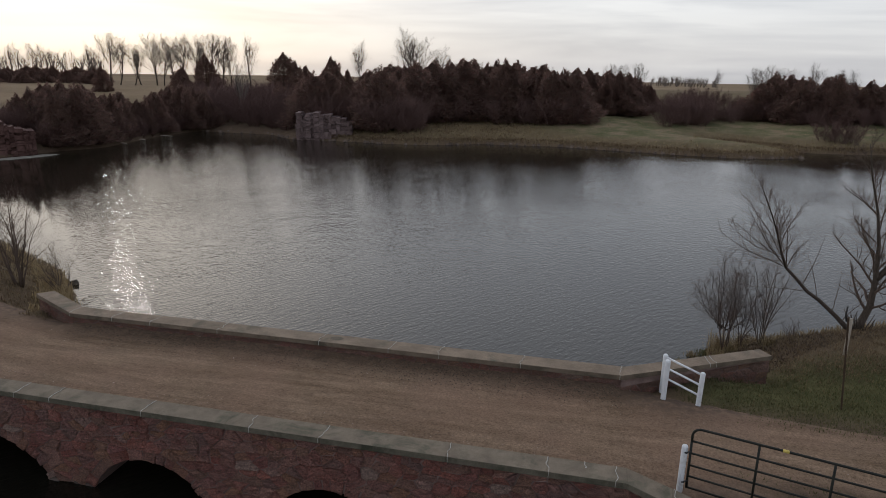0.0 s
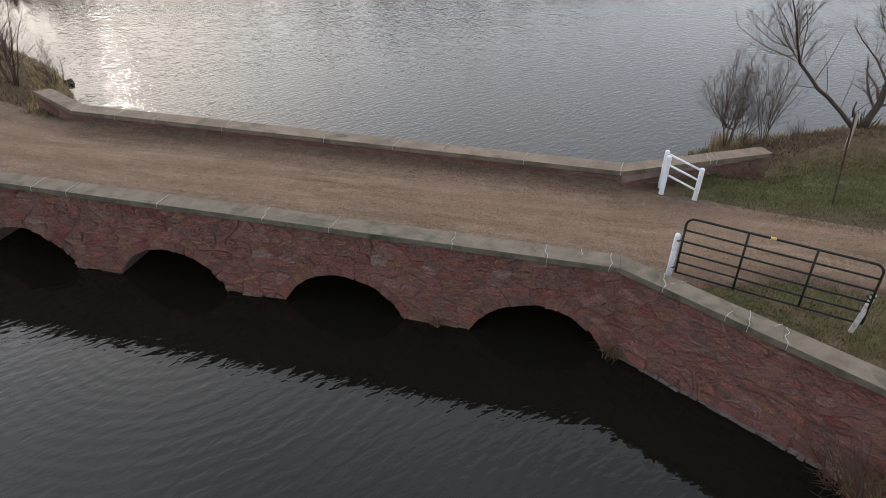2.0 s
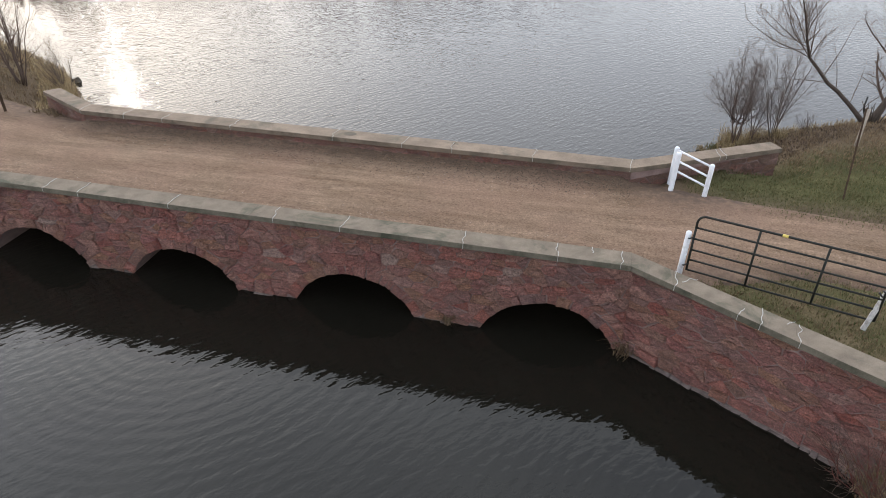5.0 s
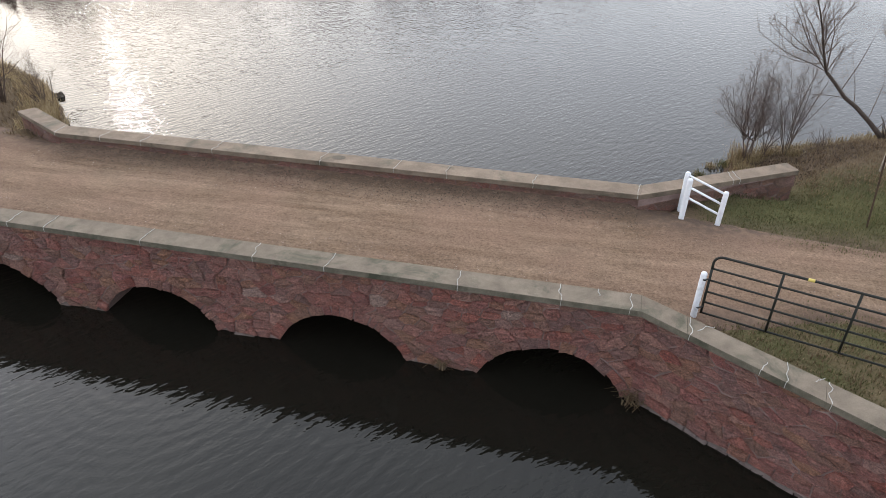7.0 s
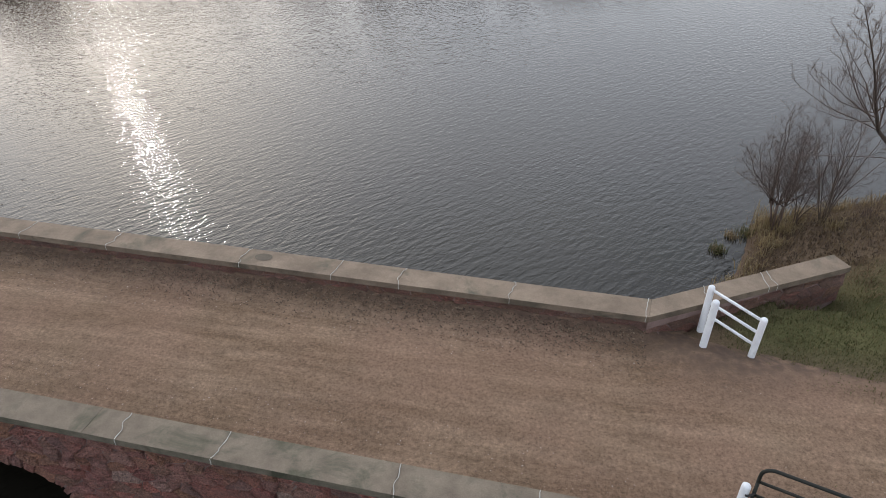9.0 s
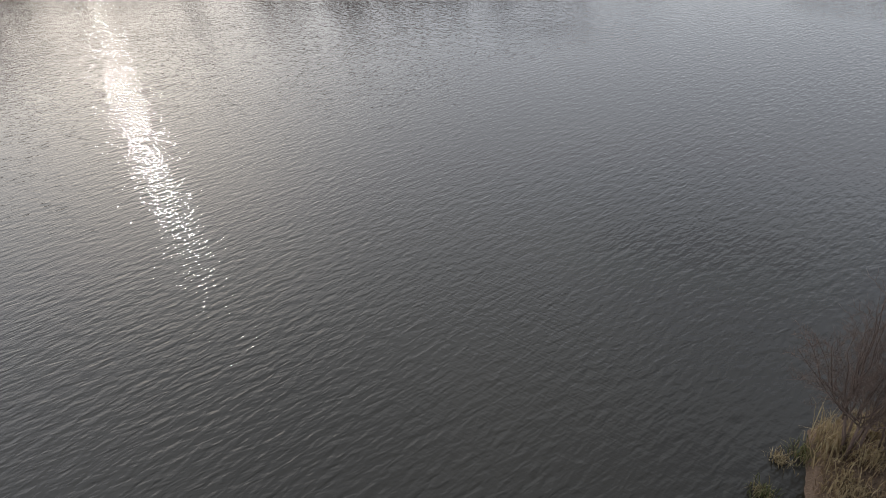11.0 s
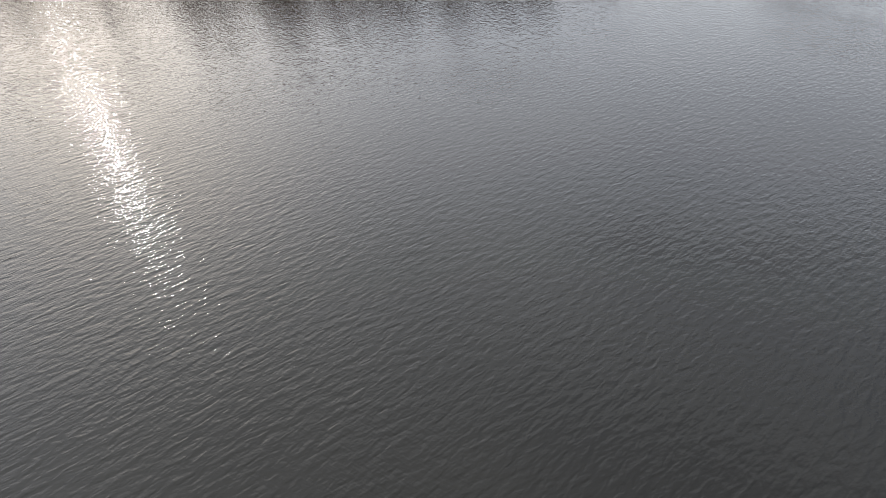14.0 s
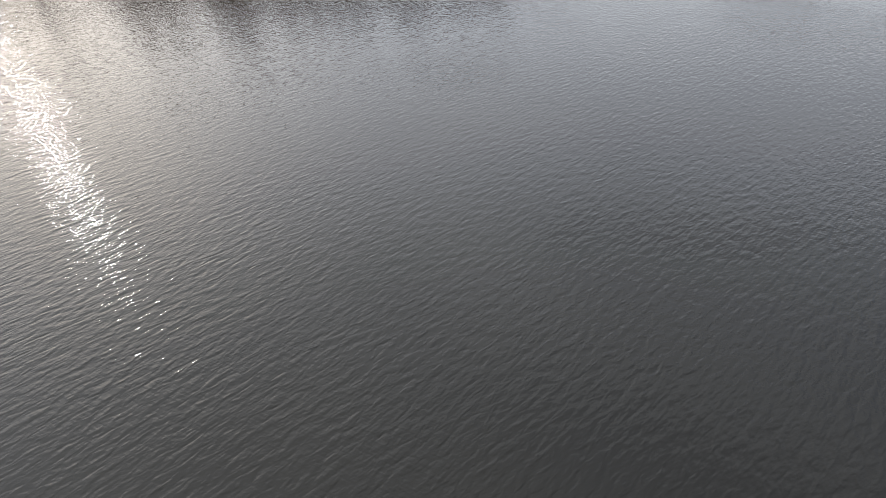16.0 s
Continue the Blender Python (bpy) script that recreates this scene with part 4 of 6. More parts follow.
def make_bridge():
    bridge = thing("stone_bridge", "red quartzite rubble bridge with four low arches over dark water", "bridge", at=(0, 0, 0))
    v, f = make_body()
    mesh_object("body", v, f, MORTAR, bridge)
    rng = random.Random(5)
    lead = 0.1
    a, b = on_bridge(-lead, FACE), on_bridge(LENGTH, FACE)
    place = face_place(a, b, -ACROSS)
    # parapet above the deck, one mass with the face below
    bm = prism(bmesh.new(), [on_bridge(-0.02, FACE), on_bridge(LENGTH, FACE), on_bridge(LENGTH, 0.44), on_bridge(-0.02, 0.44)], DECK - 0.05, CAP_LOW + 0.002)
    part("parapet", bm, MORTAR, bridge, "low rubble parapet")
    lay_stones(bridge, rubble(LENGTH + lead, 0.02, CAP_LOW - 0.005, 0.36, 0.175, rng, arches=[c + lead for c in ARCHES]), place, rng, 300, 0.046)
    # arch rings: cut stones on end round each opening
    for c in [c + lead for c in ARCHES]:
        drop = ARCH_R - ARCH_RISE
        span = 2 * math.asin(ARCH_HALF / ARCH_R)
        cuts = [0.0]
        for i in range(16):
            cuts.append(cuts[-1] + rng.uniform(0.55, 1.5))
        for p, q in zip(cuts, cuts[1:]):
            w0, w1 = -span / 2 + span * p / cuts[-1] + 0.006, -span / 2 + span * q / cuts[-1] - 0.006
            deep = ARCH_R + rng.uniform(0.21, 0.30)
            poly = [(c + r * math.sin(t), r * math.cos(t) - drop) for r, t in ((ARCH_R - 0.005, w0), (ARCH_R - 0.005, (w0 + w1) / 2), (ARCH_R - 0.005, w1), (deep, w1), (deep, w0))]
            vv, ff = stone_mesh(poly, place, rng, 0.045)
            o = Vector(vv[0])
            ob = mesh_object("arch_stone", [Vector(k) - o for k in vv], ff, STONE, bridge)
            ob.location = o
    # concrete footings at the waterline of each pier
    ends = [(-0.1, ARCHES[0] - ARCH_HALF)] + [(p + ARCH_HALF, q - ARCH_HALF) for p, q in zip(ARCHES, ARCHES[1:])] + [(ARCHES[-1] + ARCH_HALF, LENGTH)]
    for u0, u1 in ends:
        footing_stones(bridge, Vector(on_bridge(u0, 0.13)), Vector(on_bridge(u1, 0.13)), -ACROSS, rng)
    joints = [0.0, 1.5, 3.49, 6.18, 8.38, 10.43, 12.87, 14.9, LENGTH]
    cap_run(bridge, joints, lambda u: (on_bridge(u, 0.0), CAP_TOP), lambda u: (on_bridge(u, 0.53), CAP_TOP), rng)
    for u in (0.21, 0.8, 1.5, 3.49, 6.18, 7.84, 10.43, 12.87, 13.85, 15.6):
        full = u != 0.8
        crack(bridge, on_bridge(u, -0.002 if full else 0.3), on_bridge(u, 0.52), -ACROSS, CAP_TOP + 0.005, rng, front=full)
    return bridge


make_bridge()
wall_rng = random.Random(21)
# near wing, stones down to the water
near_dir = (Vector(NEAR_WING) - CORNER).normalized()
near_in = Vector((-near_dir.y, near_dir.x))
far_end = CORNER + near_dir * 7.2
near_wing = low_wall("wall_wing_near", "red rubble wing wall with a concrete cap beside the gate", CORNER, far_end, on_bridge(0.0, 0.53), far_end + near_in * 0.53, -1.0, CAP_TOP, CAP_TOP,
                     [0, 0.9, 3.2, 5.4, 7.2], True, wall_rng, 0.44, 0.165, (0.95, 2.6, 3.27), low_stone=0.1, inset=0.17, course=0.21)
footing_stones(near_wing, CORNER + near_in * 0.17, far_end + near_in * 0.17, -near_in, wall_rng, LEDGE, (0.045, 0.10), (0.10, 0.34))
# a forked crack and two short ones on the cap of the near wing
on_wing = lambda s, w: tuple(CORNER + near_dir * s + near_in * w)
crack(near_wing, on_wing(0.96, 0.22), on_wing(1.16, 0.5), -near_in, CAP_TOP + 0.005, wall_rng, front=False)
crack(near_wing, on_wing(2.17, 0.0), on_wing(2.20, 0.24), -near_in, CAP_TOP + 0.005, wall_rng)
crack(near_wing, on_wing(2.92, 0.34), on_wing(2.98, 0.52), -near_in, CAP_TOP + 0.005, wall_rng, front=False)
# far parapet and its two wings
far_parapet = low_wall("wall_parapet_far", "low red stone parapet with a tan concrete cap", on_bridge(0.0, 4.70), on_bridge(LENGTH, 4.70), on_bridge(-0.06, 5.27), on_bridge(LENGTH, 5.27), DECK - 0.05, CAP_TOP, CAP_TOP,
                       [0, 2.6, 4.84, 8.31, 11.4, 13.7, LENGTH], True, wall_rng, 0.34, 0.15, (0.06, 2.6, 4.84, 6.2, 8.31, 11.4, 13.7, 15.05), dusty=True)
f0, f1 = Vector(on_bridge(0.0, 4.70)), Vector((8.55, 17.68))
low_wall("wall_wing_far", "short red stone wing wall sloping down to grass", f0, f1, on_bridge(-0.06, 5.27), (8.38, 18.15), -1.0, CAP_TOP, 2.02,
         [0, 1.35, 3.1, (f1 - f0).length], True, wall_rng, 0.45, 0.17, (1.35, 2.85, 3.05), low_stone=1.15, dusty=True)
l0, l1 = Vector(on_bridge(LENGTH, 4.70)), Vector((-14.66, 19.85))
low_wall("wall_wing_left", "short red stone wing wall ending in dry grass", l0, l1, on_bridge(LENGTH, 5.27), (-14.25, 20.2), -1.0, CAP_TOP, 2.2,
         [0, (l1 - l0).length], True, wall_rng, 0.45, 0.17, (0.1,), low_stone=1.15, dusty=True)
n0 = Vector(on_bridge(LENGTH, 0.0))
low_wall("wall_wing_back", "red stone wing wall on the far bank", n0, n0 + Vector((-3.4, -2.9)), on_bridge(LENGTH, 0.53), n0 + Vector((-3.75, -2.5)), -1.0, CAP_TOP, CAP_TOP,
         [0, 2.2, 4.47], True, wall_rng, 0.55, 0.28, (), low_stone=0.1)
# a damp round stain on the far cap
bm = bmesh.new()
bmesh.ops.create_circle(bm, cap_ends=True, segments=20, radius=0.13)
bmesh.ops.transform(bm, matrix=Matrix.Translation((*on_bridge(7.85, 5.02), CAP_TOP + 0.006)) @ Matrix.Rotation(-TILT, 4, "Z") @ Matrix.Diagonal((1.5, 1, 1, 1)), verts=bm.verts)
part("damp_stain", bm, STAIN, far_parapet, "dark damp stain")

# ---- gate, posts and barrier ----
def round_post(name, base, top, radius, mat, parent, label=""):
    """A round post with a domed head."""
    b, t = Vector(base), Vector(top)
    d = t - b
    f = [0, 0.02, 0.94, 0.975, 0.993, 1.0]
    k = [1, 1, 1, 0.96, 0.72, 0.1]
    return tube(name, [b + d * q for q in f], [radius * s for s in k], mat, parent, 14, label)


def make_gate():
    """Six-bar tubular field gate hung between a white post and a flaking board."""
    gate = thing("farm_gate", "dark green tubular steel farm gate standing closed on grass", "gate", at=(4.45, 11.44, 1.7))
    gate.matrix_world = Matrix()
    a, b = Vector((4.50, 11.42)), Vector((7.62, 9.95))
    at = lambda f, z: (a.x + (b.x - a.x) * f, a.y + (b.y - a.y) * f, z)
    z0, z1, r = 1.85, 3.14, 0.024
    bend = 0.16
    rim = [at(0, z1 - 0.30)]
    rim += [at(bend / 3.45 * (1 - math.cos(w)), z1 - bend + bend * math.sin(w)) for w in np.linspace(0, math.pi / 2, 8)]
    rim += [at(1 - bend / 3.45 * (1 - math.sin(w)), z1 - bend + bend * math.cos(w)) for w in np.linspace(0, math.pi / 2, 8)]
    rim += [at(1, z0)]
    tube("frame", rim, r, TUBE, gate, 10)
    tube("hinge_stile", [at(0.0, z1 - 0.28), at(0.0, z0 - 0.01)], r, TUBE, gate)
    for z in (2.86, 2.60, 2.34, 2.10, z0):
        tube("bar", [at(0.0, z), at(0.5, z - 0.006), at(1.0, z)], r * 0.9, TUBE, gate, 8)
    for f in (0.335, 0.685):
        tube("brace", [at(f, z0 - 0.01), at(f, z1)], r * 0.95, TUBE, gate, 8)
    tube("tag", [at(0.445, z1 + 0.002), at(0.475, z1 + 0.002)], r * 1.25, YELLOW, gate, 10, "yellow plastic tag")
    tube("latch_chain", [at(0.985, 2.52), at(1.012, 2.46), at(0.99, 2.40), at(0.97, 2.47)], 0.02, IRON, gate, 6, "dark chain")
    return gate


make_gate()
post = thing("gate_post", "white painted round gate post with two black hinge pins", "post")
round_post("shaft", (4.375, 11.43, 1.6), (4.40, 11.46, 2.75), 0.060, WHITE, post)
for z in (2.62, 1.98):
    tube("hinge_pin", [(4.38, 11.39, z), (4.41, 11.375, z), (4.50, 11.40, z + 0.03)], 0.016, IRON, post, 6, "black iron hinge pin")
rest_post = thing("latch_board", "flaking white wooden board propping the free end of the gate", "post")
bm = prism(bmesh.new(), [(-0.045, -0.025), (0.045, -0.025), (0.045, 0.025), (-0.045, 0.025)], 0.0, 0.90, 0.006)
bmesh.ops.transform(bm, matrix=Matrix.Translation((7.50, 9.97, 1.62)) @ Matrix.Rotation(radians(9), 4, "Y") @ Matrix.Rotation(radians(-25), 4, "Z"), verts=bm.verts)
part("board", bm, WORN_WHITE, rest_post)

barrier = thing("barrier_rail", "white painted three-rail pipe barrier beside the road", "barrier")
A, C = Vector((5.09, 15.86, 0)), Vector((5.81, 15.13, 0))
round_post("post", (A.x, A.y, 1.6), (A.x + 0.02, A.y, 2.72), 0.062, WHITE, barrier)
round_post("post", (C.x, C.y, 1.6), (C.x + 0.02, C.y - 0.03, 2.60), 0.062, WHITE, barrier)
for z in (2.64, 2.36, 2.08):
    tube("rail", [A + Vector((0.02, 0, z)), C + Vector((0.02, -0.02, z - 0.12))], 0.028, WHITE, barrier, 10)
lone = thing("white_post", "white painted round post beside the road barrier", "post")
round_post("shaft", (5.00, 15.33, 1.6), (5.01, 15.27, 2.82), 0.066, WHITE, lone)
tube("bolt", [(4.99, 15.24, 2.28), (4.99, 15.28, 2.28)], 0.018, IRON, lone, 8, "small dark bolt")


def sign_post(name, label, base, top, plate):
    """A steel channel post; plate: a narrow board seen on its edge."""
    ob = thing(name, label, "signpost")
    b, t = Vector(base), Vector(top)
    bm = bmesh.new()
    for dx, dy, w, d in ((0, 0, 0.042, 0.006), (-0.038, 0.016, 0.006, 0.018), (0.038, 0.016, 0.006, 0.018)):
        prism(bm, [(dx - w, dy - d), (dx + w, dy - d), (dx + w, dy + d), (dx - w, dy + d)], 0, (t - b).length)
    turn = (t - b).to_track_quat("Z", "Y").to_matrix().to_4x4()
    bmesh.ops.transform(bm, matrix=Matrix.Translation(b) @ turn, verts=bm.verts)
    part("channel", bm, RUSTY, ob)
    if plate:
        bm = prism(bmesh.new(), [(0.048, 0.0), (0.145, 0.02), (0.14, 0.045), (0.044, 0.025)], 0.0, 0.95, 0.004)
        bmesh.ops.transform(bm, matrix=Matrix.Translation(t - Vector((0, 0, 0.98))), verts=bm.verts)
        part("sign_board", bm, PALE_BOARD, ob, "pale weathered back of a narrow sign")
        tube("hook", [t + Vector((-0.02, 0, -0.1)), t + Vector((-0.06, 0, 0.05)), t + Vector((-0.05, 0, 0.28))], 0.02, IRON, ob, 6, "dark iron hook")
    return ob


sign_post("sign_post", "leaning brown steel signpost with a narrow pale board", (9.35, 15.35, 1.55), (9.17, 15.45, 4.05), True)
sign_post("marker_post", "short brown steel marker post in dry grass", (-15.62, 19.12, 1.5), (-15.66, 19.16, 2.55), False)


# ---- bare trees and shrubs ----
def limb(rng, start, way, length, radius, up=0.25, wobble=0.22, steps=6, taper=0.35):
    """A wandering limb as points and radii."""
    pts, radii, p, d = [Vector(start)], [radius], Vector(start), Vector(way).normalized()
    for i in range(steps):
        d = (d + Vector((rng.gauss(0, wobble), rng.gauss(0, wobble), rng.gauss(0, wobble * 0.7) + up * 0.25))).normalized()
        p = p + d * (length / steps)
        pts.append(p.copy())
        radii.append(radius * (1 - (1 - taper) * (i + 1) / steps))
    return pts, radii


def ramify(rng, pts, radii, level, out, spread=0.75, count=5, ratio=0.55, up=0.3, first=0.25, thin=0.004):
    """Side branches along a limb, and their twigs, added to out as (points, radii, level)."""
    out.append((pts, radii, level))
    if level == 0:
        return
    length = sum((b - a).length for a, b in zip(pts, pts[1:]))
    own, below = (count[0], count[1:] or count) if isinstance(count, (list, tuple)) else (count, max(3, count - 1))
    for k in range(own):
        f = first + (1 - first) * (k + rng.uniform(0.1, 0.9)) / own
        i = min(len(pts) - 2, int(f * (len(pts) - 1)))
        q = f * (len(pts) - 1) - i
        p = pts[i].lerp(pts[i + 1], q)
        d = (pts[i + 1] - pts[i]).normalized()
        side = d.cross(Vector((rng.gauss(0, 1), rng.gauss(0, 1), rng.gauss(0, 1)))).normalized()
        way = d * (1 - spread * 0.55) + side * spread + Vector((0, 0, up))
        r = max(thin, radii[min(i, len(radii) - 1)] * 0.42)
        l = length * ratio * (1.15 - 0.55 * f) * rng.uniform(0.7, 1.2)
        sp, sr = limb(rng, p, way, l, r, up, 0.16, 5 if level > 1 else 3, 0.3)
        ramify(rng, sp, sr, level - 1, out, spread, below, min(0.55, ratio * 1.35), up, 0.12, thin)


def twig_meshes(limbs, top, coarse=False):
    """Splits limbs into the wood (thick) and the twigs (thin): two meshes of tubes."""
    wood_v, wood_f, twig_v, twig_f = [], [], [], []
    for pts, radii, level in limbs:
        if coarse and level == 0:
            pts, radii = [pts[0], pts[-1]], [radii[0], radii[-1]]
        if level >= top:
            tube_data(pts, radii, 7, wood_v, wood_f)
        else:
            tube_data(pts, radii, 4 if level > 0 and level >= top - 1 else 3, twig_v, twig_f, False)
    return (wood_v, wood_f), (twig_v, twig_f)


def bare_tree(name, label, limbs, top, at, bark=BARK, twig=TWIG, group="", coarse=False):
    ob = thing(name, label, "tree" if "tree" in name else "shrub", group)
    wood, twigs = twig_meshes(limbs, top, coarse)
    base = Vector(at)
    mesh_object("trunk", [v - base for v in wood[0]], wood[1], bark, ob, True)
    mesh_object("crown", [v - base for v in twigs[0]], twigs[1], twig, ob, True)
    ob.matrix_world = Matrix.Translation(base)
    return ob


def leaning_tree():
    """The willow on the bank: two stems from one stump, one leaning far out over the water."""
    rng = random.Random(8)
    z = height_at(12.9, 21.6)
    out = []
    lean = [Vector(p) for p in ((12.95, 21.6, z - 0.3), (12.75, 21.6, 1.3), (12.41, 21.5, 1.63), (12.04, 21.45, 1.98), (11.37, 21.3, 2.54), (10.92, 21.2, 2.84), (10.45, 21.1, 3.31), (10.05, 21.0, 3.68))]
    fork = lean[-1]
    top = [fork] + [Vector(p) for p in ((9.83, 21.0, 4.2), (9.66, 21.05, 4.75), (9.42, 21.0, 5.3), (9.09, 21.0, 6.0), (8.84, 21.0, 6.5))]
    rise = [Vector(p) for p in ((12.95, 21.6, z - 0.25), (13.0, 21.6, 1.7), (13.2, 21.6, 2.3), (13.22, 21.6, 3.2), (13.15, 21.65, 4.35), (12.95, 21.7, 5.46), (12.6, 21.75, 6.6), (12.4, 21.8, 7.6))]
    side = [Vector(p) for p in ((13.22, 21.6, 3.2), (13.75, 21.6, 3.9), (14.4, 21.7, 5.0), (14.8, 21.9, 6.3), (15.0, 22.0, 7.4))]
    out.append((lean, [0.13, 0.098, 0.08, 0.07, 0.063, 0.057, 0.052, 0.047], 3))
    ramify(rng, top, [0.046, 0.037, 0.029, 0.021, 0.014, 0.008], 3, out, 0.7, [16, 9, 5], 0.30, 0.25, 0.1, 0.0045)
    # a fan of slender branches from the fork, reaching over the water
    for tip, r in (((8.1, 20.8, 5.05), 0.020), ((8.7, 21.2, 5.5), 0.022), ((8.1, 21.4, 4.7), 0.018), ((8.45, 20.7, 4.1), 0.015), ((8.9, 21.5, 5.2), 0.017), ((9.85, 21.3, 5.45), 0.022), ((10.28, 20.9, 4.6), 0.015), ((9.3, 20.6, 5.9), 0.018), ((8.0, 21.0, 4.4), 0.014), ((8.6, 21.0, 6.0), 0.016)):
        root = top[rng.choice((0, 0, 1, 1, 2))].lerp(fork, rng.uniform(0.0, 0.6))
        d = Vector(tip) - root
        pts, radii = limb(rng, root, d + Vector((0, 0, -0.15 * d.length)), d.length * 1.05, r, 0.3, 0.09, 7, 0.2)
        ramify(rng, pts, radii, 2, out, 0.62, [14, 7], 0.30, 0.28, 0.12, 0.0042)
    for start, way, long in (((10.92, 21.2, 2.84), (-1, 0, 0.08), 2.7), ((11.3, 21.3, 2.6), (-0.2, 0.1, 1), 1.5), ((10.7, 21.15, 3.0), (0.35, 0.1, 1), 1.7), ((11.9, 21.4, 2.1), (0.25, 0, 1), 1.2), ((12.3, 21.5, 1.7), (0.5, 0, 1), 1.5)):
        pts, radii = limb(rng, start, way, long, 0.016, 0.06, 0.08, 6, 0.25)
        ramify(rng, pts, radii, 1, out, 0.7, 9, 0.25, 0.25, 0.3, 0.0042)
    ramify(rng, rise, [0.15, 0.13, 0.11, 0.085, 0.06, 0.042, 0.026, 0.012], 3, out, 0.8, [26, 10, 6], 0.30, 0.22, 0.22, 0.0045)
    ramify(rng, side, [0.10, 0.08, 0.06, 0.035, 0.012], 3, out, 0.8, [13, 9, 6], 0.42, 0.22, 0.2, 0.0045)
    for k in range(30):
        w = rng.uniform(0, 6.28)
        pts, radii = limb(rng, (12.95 + 0.2 * math.cos(w), 21.5 + 0.2 * math.sin(w), z), (math.cos(w) * 0.5, math.sin(w) * 0.5, 1), rng.uniform(0.3, 0.9), 0.02, 0.3, 0.15, 3, 0.5)
        out.append((pts, radii, 3))
    return bare_tree("willow_tree", "bare two-stemmed willow leaning out over the water", out, 3, (13.05, 21.6, z), BARK, TWIG)


leaning_tree()


def stem_shrub(name, label, at, height, width, stems, seed, bark=TWIG, twig=TWIG, radius=0.035, levels=2, count=7, ratio=0.38, lean=(0, 0)):
    rng = random.Random(seed)
    out = []
    x, y = at
    z = height_at(x, y)
    for k in range(stems):
        w = rng.uniform(0, 6.28)
        o = rng.uniform(0, 0.14)
        q = rng.uniform(0.1, 1.0)
        s = q * width / height
        way = (math.cos(w) * s + lean[0], math.sin(w) * s + lean[1], 1.0)
        l = height * (1.08 - 0.38 * q) * rng.uniform(0.85, 1.06)
        pts, radii = limb(rng, (x + math.cos(w) * o, y + math.sin(w) * o, z - 0.08), way, l, radius * rng.uniform(0.6, 1.2), 0.14, 0.11, 7, 0.14)
        ramify(rng, pts, radii, levels, out, 0.78, count, ratio, 0.2, 0.18, 0.0036)
    return bare_tree(name, label, out, levels, (x, y, z), bark, twig)


def domed_shrub(name, label, at, height, width, stems, seed, lean=(0, 0)):
    """A bush of a few upright stems that fork low and open into a dome of fine branches."""
    rng = random.Random(seed)
    out = []
    x, y = at
    base = Vector((x, y, height_at(x, y) - 0.08))
    for k in range(stems):
        w = 2.4 * k + rng.uniform(-0.5, 0.5)
        root = base + Vector((math.cos(w), math.sin(w), 0)) * rng.uniform(0.03, 0.16)
        fork = root + Vector((math.cos(w) * 0.12 + lean[0] * 0.3, math.sin(w) * 0.12, height * rng.uniform(0.2, 0.34)))
        out.append(([root, root.lerp(fork, 0.5) + Vector((rng.gauss(0, 0.02), rng.gauss(0, 0.02), 0)), fork], [0.032, 0.026, 0.021], 2))
        for _ in range(4):
            a, q = w + rng.gauss(0, 0.9), rng.uniform(0.15, 1.0)
            tip = base + Vector((math.cos(a) * width * q + lean[0], math.sin(a) * width * q + lean[1], height * (1.03 - 0.52 * q ** 1.6) * rng.uniform(0.9, 1.05)))
            bend = fork.lerp(tip, 0.5) + Vector((math.cos(a) * width * q * 0.2, math.sin(a) * width * q * 0.2, -0.05 * height))
            pts = [fork * (1 - f) ** 2 + bend * 2 * f * (1 - f) + tip * f * f + Vector((rng.gauss(0, 0.025), rng.gauss(0, 0.025), rng.gauss(0, 0.02))) for f in (0, 0.15, 0.3, 0.45, 0.6, 0.75, 0.9, 1.0)]
            ramify(rng, pts, [0.016, 0.014, 0.012, 0.010, 0.008, 0.007, 0.006, 0.0045], 2, out, 0.8, [17, 7], 0.34, 0.2, 0.12, 0.0036)
    return bare_tree(name, label, out, 2, base, TWIG, TWIG)


domed_shrub("bare_shrub", "dense bare brown shrub at the water's edge", (8.82, 22.1), 3.35, 1.3, 6, 31, (-0.15, 0))
stem_shrub("bare_shrub", "thin bare multi-stemmed shrub behind the wing wall", (9.95, 21.8), 4.0, 1.15, 11, 32, PALE_TWIG, TWIG, 0.022, 2, [18, 9], 0.25)
stem_shrub("bare_shrub", "slender bare saplings beside the wing wall", (9.4, 22.0), 2.7, 0.6, 4, 33, TWIG, TWIG, 0.022, 2, [14, 6], 0.30)
stem_shrub("bare_shrub", "low twiggy bush beside the end of the wing wall", (10.75, 21.2), 0.8, 0.6, 14, 36, TWIG, TWIG, 0.011, 1, 7, 0.4)
stem_shrub("bare_shrub", "tall bare shrub on the dry grass bank", (-18.55, 24.2), 4.1, 1.7, 8, 34, TWIG, TWIG, 0.042, 2, [15, 8], 0.34)
stem_shrub("bare_shrub", "bare shrub with tan twigs beside the water", (-17.3, 24.9), 2.6, 1.3, 8, 35, PALE_TWIG, TWIG, 0.022, 2, [14, 7], 0.34)
stem_shrub("bare_shrub", "bare shrub on the dry grass bank", (-20.6, 25.4), 3.4, 1.6, 6, 37, TWIG, TWIG, 0.035, 2, [14, 7], 0.34)
stem_shrub("red_twig_shrub", "thin red-stemmed shrub at the foot of the wing wall", (7.05, 7.25), 1.4, 0.9, 9, 38, RED_TWIG, RED_TWIG, 0.012, 1, 5, 0.4)
